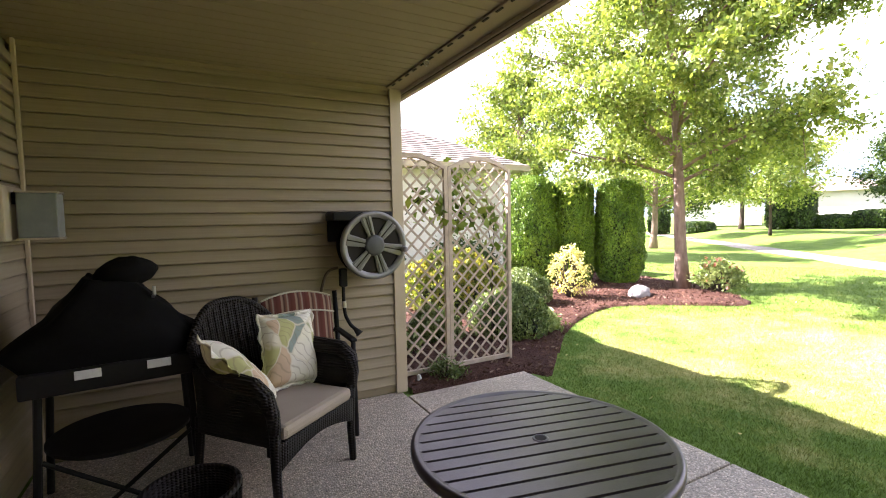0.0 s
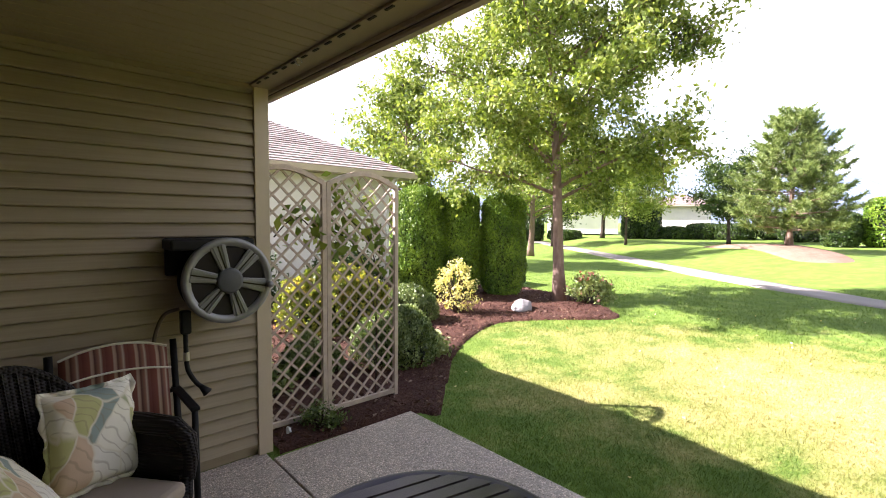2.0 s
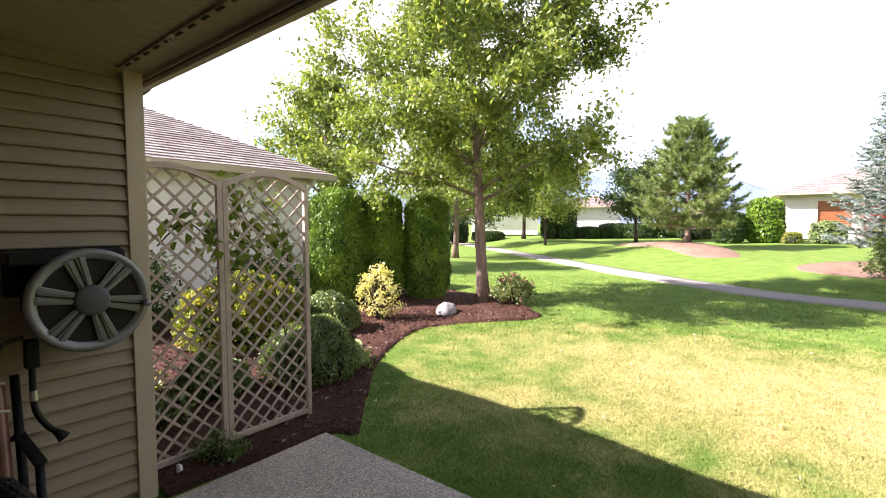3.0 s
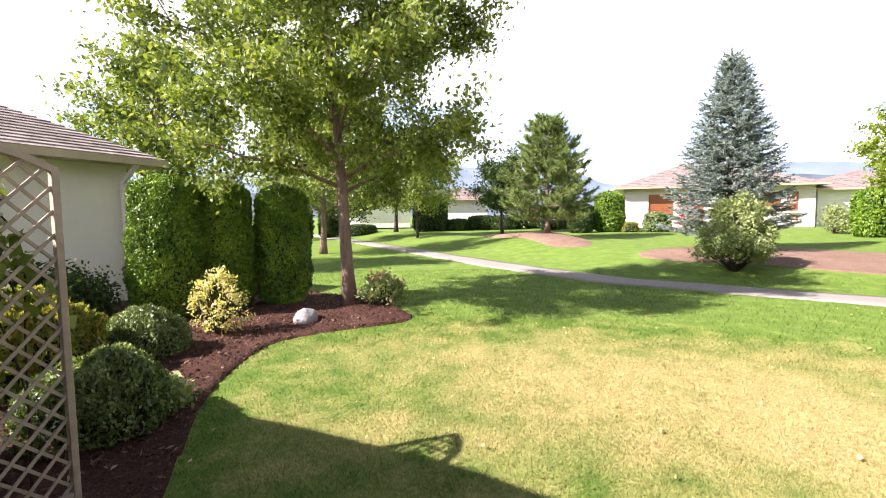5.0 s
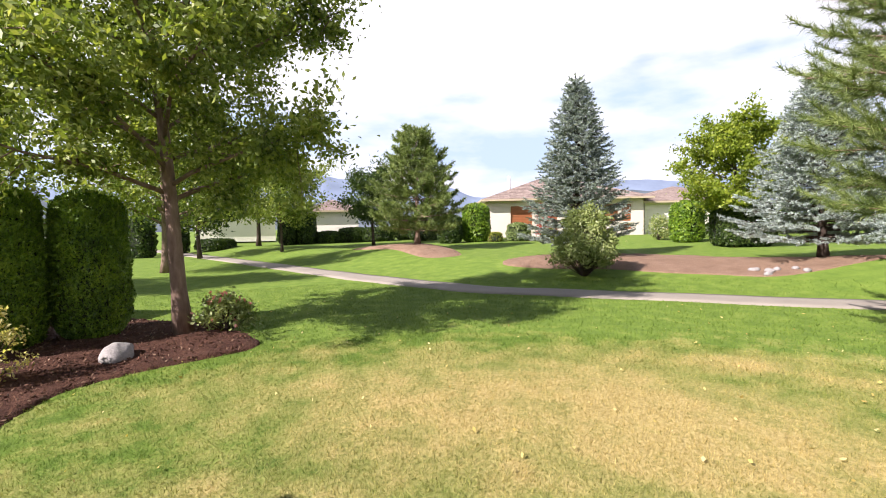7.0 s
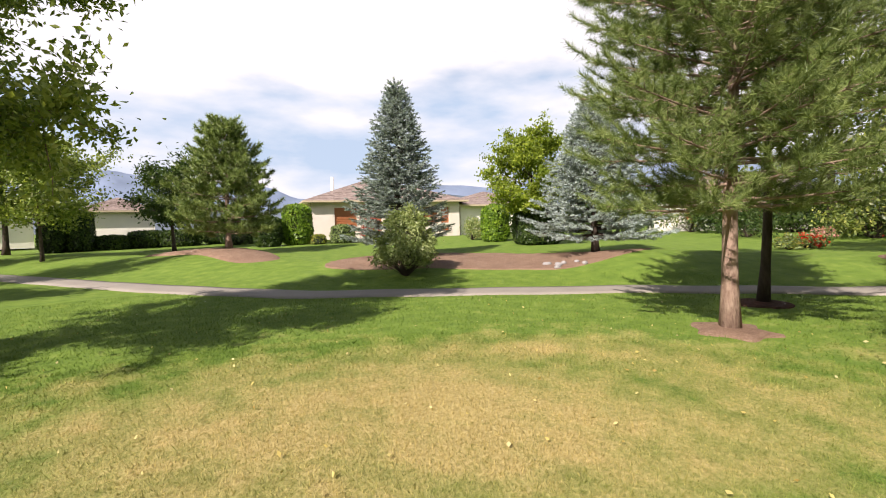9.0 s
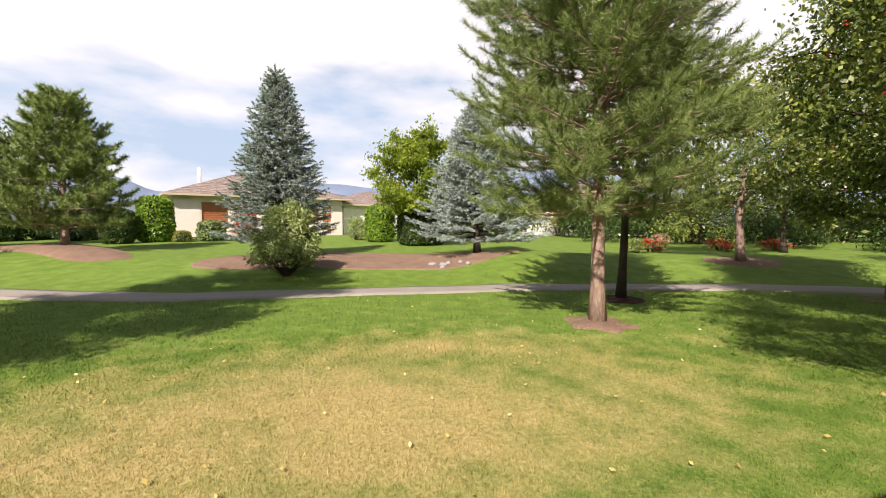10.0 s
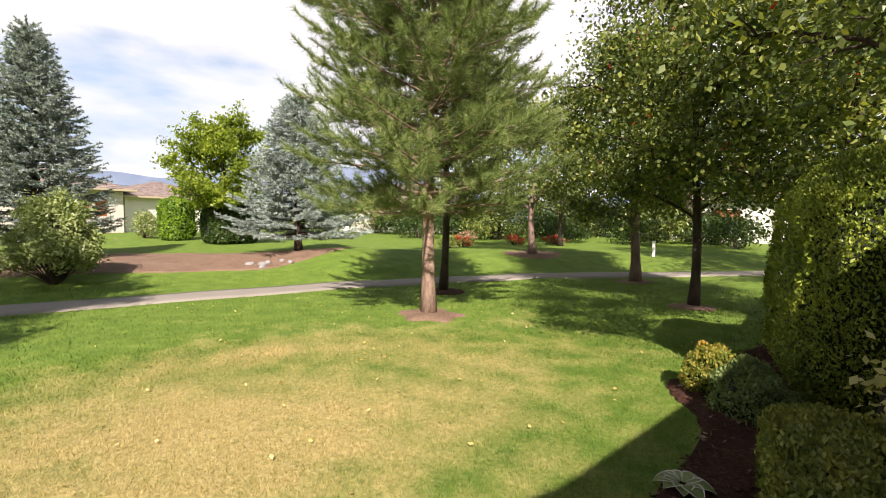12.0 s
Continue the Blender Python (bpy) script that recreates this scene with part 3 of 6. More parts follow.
def grid_bed(name, poly, material, lift, label):
    """A bed with a hollow outline: a fine grid cut to the outline."""
    xs, ys = [p[0] for p in poly], [p[1] for p in poly]
    d = 0.075
    nx, ny = int((max(xs) - min(xs)) / d) + 2, int((max(ys) - min(ys)) / d) + 2
    X, Y = np.meshgrid(min(xs) + d * np.arange(nx), min(ys) + d * np.arange(ny))
    ins = inside(poly, X, Y)
    # pull the outermost grid points onto the outline
    P = np.array(poly)
    Q = np.roll(P, -1, axis=0)
    seg = np.concatenate([P + (Q - P) * t for t in np.linspace(0, 0.95, 20)])
    near = ~ins
    idx = np.argwhere(near)
    for i, j in idx:
        dd = (seg[:, 0] - X[i, j]) ** 2 + (seg[:, 1] - Y[i, j]) ** 2
        k = int(dd.argmin())
        if dd[k] < (1.5 * d) ** 2:
            X[i, j], Y[i, j] = seg[k]
    s = Shape()
    bump = np.array([[0.018 * noise.noise((X[i, j] * 6, Y[i, j] * 6, 1)) + 0.02 * noise.noise((X[i, j] * 1.5, Y[i, j] * 1.5, 4)) for j in range(nx)] for i in range(ny)])
    Z = ground_z(X, Y) + np.where(ins, lift + bump, -0.015)
    s.v = list(zip(X.ravel().tolist(), Y.ravel().tolist(), Z.ravel().tolist()))
    s.f = [(i * nx + j, i * nx + j + 1, (i + 1) * nx + j + 1, (i + 1) * nx + j) for i in range(ny - 1) for j in range(nx - 1)
           if ins[i, j] or ins[i + 1, j] or ins[i, j + 1] or ins[i + 1, j + 1]]
    return tagged(part(name, s, material, smooth=True), label, "garden bed", kind="structure")


grid_bed("garden_bed_left", BED_LEFT, MULCH, 0.035, "garden bed of dark reddish bark mulch beside the lawn")
grid_bed("garden_bed_right", BED_RIGHT, MULCH, 0.035, "garden bed of dark bark mulch under clipped shrubs")
patch("tree_ring_pine", BED_PINE, BARE, 0.02, "bare ring of needles and roots round a pine", "tree ring", 0.05)
patch("tree_ring_dark", BED_DARK, MULCH, 0.015, "mulch ring round a dark tree trunk", "tree ring", 0.02)
patch("tree_ring_cherry", BED_CHERRY, BARE, 0.015, "mulch ring round a hawthorn trunk", "tree ring", 0.02)
patch("tree_ring_hawthorn", BED_CHERRY2, BARE, 0.015, "mulch ring round a hawthorn trunk", "tree ring", 0.02)
patch("bare_mound", BED_FARPINE, BARE, 0.03, "bare reddish soil mound under a pine", "soil mound", 0.15)
grid_bed("bare_bank", BED_SPRUCE, BARE, 0.03, "bare reddish soil bank under the spruces")
patch("tree_ring_far", BED_RTREE, BARE, 0.02, "bare soil ring round a young tree", "tree ring", 0.02)

# the footpath
s = Shape()
line = smooth_loop(list(zip(PATH_X, PATH_Y))[1:-1], 10, False)
rows = []
for i, (x, y) in enumerate(line):
    a, b = Vector(line[max(i - 1, 0)]), Vector(line[min(i + 1, len(line) - 1)])
    d = (b - a).normalized()
    side = Vector((d.y, -d.x))
    wob = 0.03 * noise.noise((x * 0.9, y * 0.9, 7))
    rows.append([(x + side.x * (w + wob), y + side.y * (w + wob), gz(x + side.x * w, y + side.y * w) + h)
                 for w, h in ((-0.03, -0.05), (-0.02, 0.018), (0.28, 0.026), (0.58, 0.028), (0.88, 0.026), (1.14, 0.018), (1.15, -0.05))])
s.sheet(rows)
tagged(part("footpath", s, ASPHALT, smooth=True), "narrow pale grey concrete footpath winding across the lawn", "path", kind="structure")

# patio slabs with joints between them
patio = thing("pavement", pose(0, 0, 0), "exposed aggregate concrete patio with saw-cut joints", "patio", kind="structure")
for x0, y0, x1, y1 in ((-0.72, -1.15, 1.575, 3.362), (1.587, 1.377, 2.745, 3.235), (1.587, -1.15, 2.745, 1.365)):
    s = Shape().box(x0, y0, -0.10, x1, y1, 0.0)
    part("slab", s, AGGREGATE, patio, bevel=0.006)

# ---- the house with its covered patio ----
WALL_Y, CORNER_X, BACK_X, CEIL = 3.35, 1.62, -0.72, 2.44


def lap_wall(name, label, length, height, m, lap=0.0826, thick=0.15):
    """A wall with lapped boards on its face; the face looks along local -y."""
    w = thing(name, m, label, "wall", kind="structure")
    part("core", Shape().box(0, 0.014, 0, length, thick, height), SIDING, w)
    prof = [(0.0, -0.016), (0.003, -0.021), (0.010, -0.0215), (lap - 0.006, -0.001), (lap + 0.002, 0.006)]
    board = Shape()
    a = [(0, y, z) for z, y in prof]
    b = [(length, y, z) for z, y in prof]
    board.sheet([a, b])
    board.add([(0, -0.016, 0), (length, -0.016, 0), (length, 0.012, 0.004), (0, 0.012, 0.004)], [(0, 1, 2, 3)])
    me = board.mesh("siding_board")
    me.materials.append(SIDING)
    n = int((height - 0.07) / lap)
    for i in range(n):
        o = part("siding_board", me, SIDING, w)
        o.location = (0, 0, 0.0692 + i * lap)
    return w


lap_wall("wall_side", "beige vinyl lap siding wall under the patio roof", CORNER_X - BACK_X - 0.09, CEIL - 0.01, pose(BACK_X, WALL_Y, 0))
lap_wall("wall_back", "beige vinyl lap siding house wall in deep shade", 10.0, CEIL - 0.01, pose(BACK_X, -6.65, 0, 0, 0, 90))
s = Shape()
s.box(CORNER_X - 0.095, WALL_Y - 0.028, 0, CORNER_X, WALL_Y - 0.003, CEIL).box(CORNER_X - 0.025, WALL_Y - 0.003, 0, CORNER_X, WALL_Y + 0.07, CEIL)
tagged(part("trim_corner", s, TRIM, bevel=0.004), "beige vinyl corner post", "trim", kind="structure")
tagged(part("trim_inside_corner", Shape().box(BACK_X + 0.017, WALL_Y - 0.05, 0, BACK_X + 0.035, WALL_Y - 0.018, CEIL), TRIM, bevel=0.003), "beige inside corner strip", "trim", kind="structure")
tagged(part("trim_top", Shape().box(BACK_X, WALL_Y - 0.026, CEIL - 0.03, CORNER_X - 0.1, WALL_Y - 0.018, CEIL), SOFFIT), "beige strip along the top of the wall", "trim", kind="structure")
# the wing behind the side wall
s = Shape().box(BACK_X, WALL_Y + 0.151, -0.05, CORNER_X - 0.03, 6.0, CEIL)
tagged(part("wall_wing", s, SIDING), "beige sided wing of the house", "wall", kind="structure")
s = Shape().box(-7.0, -8.5, -0.05, BACK_X - 0.16, 6.0, CEIL)
tagged(part("wall_main", s, SIDING), "beige sided body of the house", "wall", kind="structure")

# wall added out of view to block light entering the patio from behind
s = Shape().box(BACK_X - 0.16, -8.5, -0.05, 1.0, -0.62, CEIL)
tagged(part("wall_end", s, SIDING), "unseen beige sided wall added to keep light out of the patio", "wall", kind="structure")

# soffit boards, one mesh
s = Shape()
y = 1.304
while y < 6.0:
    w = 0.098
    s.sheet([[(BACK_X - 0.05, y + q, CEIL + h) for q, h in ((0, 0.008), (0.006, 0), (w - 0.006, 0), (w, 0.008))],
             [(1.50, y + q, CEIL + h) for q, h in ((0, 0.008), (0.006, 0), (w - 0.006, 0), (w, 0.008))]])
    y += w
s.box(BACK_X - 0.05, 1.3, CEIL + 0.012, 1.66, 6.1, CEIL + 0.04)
# unseen taper of the ceiling, cut back to suit the lawn's shadow line
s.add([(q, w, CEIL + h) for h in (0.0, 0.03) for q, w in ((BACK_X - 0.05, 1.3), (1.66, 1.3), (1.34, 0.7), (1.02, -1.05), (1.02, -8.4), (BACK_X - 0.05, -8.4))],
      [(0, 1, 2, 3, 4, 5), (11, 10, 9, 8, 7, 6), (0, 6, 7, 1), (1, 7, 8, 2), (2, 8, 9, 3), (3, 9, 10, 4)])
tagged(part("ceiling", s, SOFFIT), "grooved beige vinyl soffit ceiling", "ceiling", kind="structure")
# vented strip and gutter along the eave
eave = thing("trim_eave", pose(0, 0, 0), "beige vented eave strip, fascia and gutter", "eave", kind="structure")
part("vent_strip", Shape().box(1.50, 1.3, CEIL - 0.012, 1.64, 6.1, CEIL + 0.01), SOFFIT, eave, bevel=0.003)
slot = Shape().box(0, 0, -0.004, 0.012, 0.055, 0.004)
slot_me = slot.mesh("vent_slot")
slot_me.materials.append(DARKSLOT)
y = 3.18
while y > 1.35:
    o = part("vent_slot", slot_me, DARKSLOT, eave)
    o.location = (1.508, y, CEIL - 0.013)
    y -= 0.125
part("fascia", Shape().box(1.641, 1.3, CEIL - 0.03, 1.66, 6.1, CEIL + 0.16), GUTTER, eave)
s = Shape()
prof = [(1.662, CEIL + 0.10), (1.662, CEIL - 0.045), (1.668, CEIL - 0.055), (1.70, CEIL - 0.055), (1.712, CEIL - 0.035), (1.717, CEIL + 0.01), (1.732, CEIL + 0.05), (1.735, CEIL + 0.075), (1.728, CEIL + 0.08)]
s.sheet([[(x, yy, z) for x, z in prof] for yy in (1.3, 3.36, 6.1)])
part("gutter", s, GUTTER, eave, thick=0.004)
part("seam", Shape().box(1.655, 1.3, CEIL - 0.033, 1.661, 6.1, CEIL - 0.02), DARKSLOT, eave)
# hook under the soffit
hook = thing("ceiling_hook", pose(1.50, 2.62, CEIL), "small metal hook screwed into the soffit edge", "hook")
part("ring", Shape().tube([(0.018 * math.cos(a), 0, -0.035 + 0.018 * math.sin(a)) for a in (math.tau * k / 10 for k in range(9))], 0.004, 6), STEEL, hook)
part("shank", Shape().tube([(0, 0, -0.012), (0, 0, -0.018)], 0.004, 6), STEEL, hook)
# roof; out of view its edge is bent to set the lawn's shadow line
s = Shape()
edge = [(1.06, -8.6), (1.08, -1.05), (1.38, 0.78), (1.66, 1.5), (1.74, 3.2), (1.90, 4.0), (1.98, 5.4), (1.98, 6.2)]
s.add([(a, b, CEIL + 0.09) for a, b in edge] + [(-3.4, 1.6, CEIL + 2.2), (-3.4, -5.4, CEIL + 2.2), (-8.5, 6.2, CEIL + 0.09), (-8.5, -8.6, CEIL + 0.09)],
      [(0, 1, 9), (1, 2, 9), (2, 3, 9), (3, 4, 8, 9), (4, 5, 8), (5, 6, 8), (6, 7, 8), (7, 10, 8), (10, 11, 9, 8), (11, 0, 9)])
tagged(part("roof", s, SHINGLE, thick=0.05), "brown shingle hip roof of the house, unseen edge bent for its shadow", "roof", kind="structure")

# ---- things on the patio ----


def round_table(m):
    """Round slatted metal table with an umbrella hole."""
    t = thing("patio_table", m, "round dark bronze metal patio table with slatted top", "table")
    R, H = 0.53, 0.50
    rim = Shape().lathe([(R - 0.045, H - 0.006), (R - 0.02, H + 0.003), (R - 0.005, H + 0.002), (R, H - 0.008), (R, H - 0.03), (R - 0.008, H - 0.038), (R - 0.04, H - 0.036), (R - 0.045, H - 0.006)], 72)
    part("rim", rim, TABLEM, t, smooth=True)
    pitch = 0.075
    ang = radians(-12.5)
    rot = pose(0, 0, 0, 0, 0, math.degrees(ang))
    for i in range(-6, 7):
        c = i * pitch
        w0, w1 = c - pitch / 2 + 0.007, c + pitch / 2 - 0.007
        r = R - 0.03
        s = Shape()
        for za, zb in ((H - 0.018, H - 0.001),):
            lim = lambda q: math.sqrt(max(r * r - q * q, 0.0))
            ks = [w0 + (w1 - w0) * k / 4 for k in range(5)]
            top = [(-lim(q), q, zb) for q in ks], [(lim(q), q, zb) for q in ks]
            low = [(-lim(q), q, za) for q in ks], [(lim(q), q, za) for q in ks]
            if lim(w0) < 0.03 or lim(w1) < 0.03:
                continue
            s.sheet([top[0], top[1]]).sheet([low[0], low[1]])
            s.add([low[0][0], low[1][0], top[1][0], top[0][0]], [(0, 1, 2, 3)]).add([low[0][4], low[1][4], top[1][4], top[0][4]], [(0, 1, 2, 3)])
        if s.v:
            s.v = [tuple(rot @ Vector(p)) for p in s.v]
            part("slat", s, TABLEM, t)
    part("hole_ring", Shape().lathe([(0.024, H + 0.001), (0.027, H + 0.003), (0.032, H + 0.002), (0.035, H - 0.0)], 24), TABLEM, t, smooth=True)
    part("hole", Shape().lathe([(0.0, H + 0.0012), (0.025, H + 0.0012)], 20), DARKSLOT, t)
    part("under_frame", Shape().lathe([(R - 0.1, H - 0.03), (R - 0.07, H - 0.03), (R - 0.07, H - 0.05), (R - 0.1, H - 0.05), (R - 0.1, H - 0.03)], 48), TABLEM, t, smooth=True)
    for k in range(4):
        a = math.tau * (k + 0.35) / 4
        c, sn = math.cos(a), math.sin(a)
        part("leg", Shape().tube([(c * (R - 0.08), sn * (R - 0.08), H - 0.04), (c * (R - 0.11), sn * (R - 0.11), H * 0.55), (c * (R - 0.07), sn * (R - 0.07), 0.015), (c * (R - 0.06), sn * (R - 0.06), 0.0)], [0.017, 0.016, 0.015, 0.02], 10), TABLEM, t, smooth=True)
    return t


round_table(pose(1.345, 1.345, 0))


def wicker_chair(m, label):
    """Wicker armchair with rolled arms and an arched back; it faces local -y."""
    c = thing("wicker_armchair", m, label, "armchair")
    # arched, hugging back
    rows = []
    for j in range(13):
        v = j / 12
        row = []
        for i in range(25):
            u = -1 + i / 12
            top = 0.98 - 0.20 * abs(u) ** 2.6
            z = 0.40 + (top - 0.40) * v
            x = u * (0.31 + 0.02 * v)
            yy = 0.26 + 0.10 * v - 0.10 * abs(u) ** 2.2
            row.append((x, yy, z))
        rows.append(row)
    back = part("backrest", Shape().sheet(rows), WICKER, c, smooth=True, thick=0.03)
    part("back_rim", Shape().tube([rows[-1][i] for i in range(25)], 0.024, 8), WICKER, c, smooth=True)
    for i in range(2, 23, 2):
        part("back_stake", Shape().tube([(rows[j][i][0], rows[j][i][1] - 0.017, rows[j][i][2]) for j in range(0, 13, 2)], 0.006, 5), WICKER, c)
    for sx in (-1, 1):
        pts = [(sx * 0.32, 0.20, 0.74), (sx * 0.35, 0.08, 0.685), (sx * 0.37, -0.08, 0.665), (sx * 0.375, -0.20, 0.655), (sx * 0.37, -0.27, 0.61), (sx * 0.355, -0.295, 0.53), (sx * 0.34, -0.29, 0.44)]
        part("arm", Shape().tube(pts, [0.032, 0.042, 0.05, 0.05, 0.044, 0.034, 0.03], 12), WICKER, c, smooth=True)
        side = [[(sx * 0.335, 0.22 - 0.085 * k, 0.36) for k in range(7)], [(sx * (0.335 + 0.012 * math.sin(k)), 0.22 - 0.085 * k, 0.52) for k in range(7)],
                [(sx * 0.35, 0.22 - 0.083 * k, 0.70 - 0.012 * k) for k in range(7)]]
        part("side_panel", Shape().sheet(side), WICKER, c, smooth=True, thick=0.018)
        part("leg", Shape().tube([(sx * 0.335, -0.285, 0.46), (sx * 0.33, -0.28, 0.2), (sx * 0.33, -0.29, 0.0)], [0.03, 0.024, 0.021], 10), WICKER, c, smooth=True)
        part("leg", Shape().tube([(sx * 0.30, 0.25, 0.42), (sx * 0.295, 0.28, 0.2), (sx * 0.29, 0.31, 0.0)], [0.028, 0.023, 0.02], 10), WICKER, c, smooth=True)
    apron = [[(-0.33 + 0.066 * k, -0.30, 0.38) for k in range(11)],
             [(-0.33 + 0.066 * k, -0.295, 0.24 + 0.07 * math.sin(math.pi * k / 10)) for k in range(11)]]
    part("apron", Shape().sheet(apron), WICKER, c, smooth=True, thick=0.016)
    part("seat", Shape().box(-0.33, -0.29, 0.345, 0.33, 0.27, 0.375), WICKER, c, bevel=0.01)
    part("cushion", Shape().box(-0.305, -0.315, 0.378, 0.305, 0.24, 0.455), CUSHION, c, "tan seat cushion", bevel=0.028)
    return c


CHAIR = pose(0.49, 2.53, 0, 0, 0, 39) @ Matrix.Diagonal((0.92, 0.97, 0.98, 1))
wicker_chair(CHAIR, "dark brown wicker armchair with a tan seat cushion")


def pillow(m, w, h, d, label):
    """A stuffed cushion with pinched corners and a piped edge."""
    p = thing("throw_pillow", m, label, "pillow", "pillows on the armchair")
    n = 20
    s = Shape()
    for side in (1, -1):
        rows = []
        for i in range(n + 1):
            row = []
            for j in range(n + 1):
                u, v = -1 + 2 * i / n, -1 + 2 * j / n
                pin = 1 - 0.07 * (1 - abs(u) ** 2) * abs(v) ** 4
                pin2 = 1 - 0.07 * (1 - abs(v) ** 2) * abs(u) ** 4
                t = max(0.0, (1 - u ** 4) * (1 - v ** 4)) ** 0.55
                wr = 0.006 * noise.noise((u * 4, v * 4, side * 3.0))
                row.append((u * w / 2 * pin2, side * (d / 2 * t + wr * t), v * h / 2 * pin))
            rows.append(row)
        s.sheet(rows if side > 0 else rows[::-1])
    part("cover", s, PILLOW, p, smooth=True)
    edge = []
    for k in range(80):
        q = k / 20
        e = int(q)
        f = -1 + 2 * (q - e)
        u, v = ((f, -1), (1, f), (-f, 1), (-1, -f))[e]
        edge.append((u * w / 2 * (1 - 0.07 * (1 - v * v) * abs(u) ** 4), 0, v * h / 2 * (1 - 0.07 * (1 - u * u) * abs(v) ** 4)))
    loop = edge + [edge[0]]
    frill = []
    for f_, amp in ((1.0, 0.0), (1.05, 0.010), (1.10, 0.016)):
        frill.append([(x * f_, amp * math.sin(k * 1.45) + amp * 0.6 * math.sin(k * 0.77 + 1), z * f_) for k, (x, _, z) in enumerate(loop)])
    part("frill", Shape().sheet(frill), PILLOW, p, smooth=True, thick=0.004)
    return p


pillow(CHAIR @ pose(0.20, 0.06, 0.67, -14, 4, -16), 0.37, 0.42, 0.15, "square cream pillow with a faded leaf print")
pillow(CHAIR @ pose(-0.20, 0.05, 0.64, -46, 26, 34), 0.50, 0.40, 0.15, "leaf-print pillow leaning on the chair's arm")


def folding_chair(m):
    """Metal patio chair with a striped cushion; it faces local -y."""
    c = thing("cushioned_patio_chair", m, "dark patio chair with a red striped cushion by the wall", "chair")
    for sx in (-1, 1):
        part("upright", Shape().tube([(sx * 0.27, -0.02, 0.0), (sx * 0.27, 0.05, 0.45), (sx * 0.27, 0.13, 0.90)], 0.018, 8), BLACKPL, c, smooth=True)
        part("front_leg", Shape().tube([(sx * 0.27, -0.32, 0.0), (sx * 0.27, -0.30, 0.62)], 0.016, 8), BLACKPL, c, smooth=True)
        part("armrest", Shape().box(sx * 0.27 - 0.022, -0.32, 0.62, sx * 0.27 + 0.022, 0.10, 0.64), BLACKPL, c, bevel=0.006)
    part("seat_frame", Shape().box(-0.25, -0.32, 0.39, 0.25, 0.05, 0.415), BLACKPL, c, bevel=0.006)
    part("seat_cushion", Shape().box(-0.24, -0.31, 0.416, 0.24, 0.03, 0.48), STRIPES, c, bevel=0.025)
    part("cross_rail", Shape().tube([(-0.27, 0.085, 0.62), (0.27, 0.085, 0.62)], 0.012, 8), BLACKPL, c)
    rows = []
    for side in (-1, 1):
        rr = []
        for j in range(11):
            v = j / 10
            row = []
            for i in range(21):
                u = -1 + i / 10
                zt = 0.92 - 0.05 * u * u
                z = 0.47 + (zt - 0.47) * v
                t = (max(0, 1 - u ** 6) * max(0, 1 - (2 * v - 1) ** 6)) ** 0.5
                row.append((u * 0.235, 0.045 + 0.09 * v - 0.02 + side * 0.038 * t, z))
            rr.append(row)
        rows.append(rr if side > 0 else rr[::-1])
    s = Shape().sheet(rows[0]).sheet(rows[1])
    part("back_cushion", s, STRIPES, c, "red and cream striped cushion", smooth=True)
    part("cushion_piping", Shape().tube([(-0.235 + 0.0235 * i, 0.068 - 0.05, 0.80 - 0.03 * ((i - 10) / 10) ** 2) for i in range(21)], 0.006, 6), PIPING, c)
    part("top_piping", Shape().tube([(-0.235 + 0.0235 * i, 0.115, 0.92 - 0.05 * ((i - 10) / 10) ** 2) for i in range(21)], 0.007, 6), PIPING, c)
    return c


folding_chair(pose(0.745, 3.10, 0))


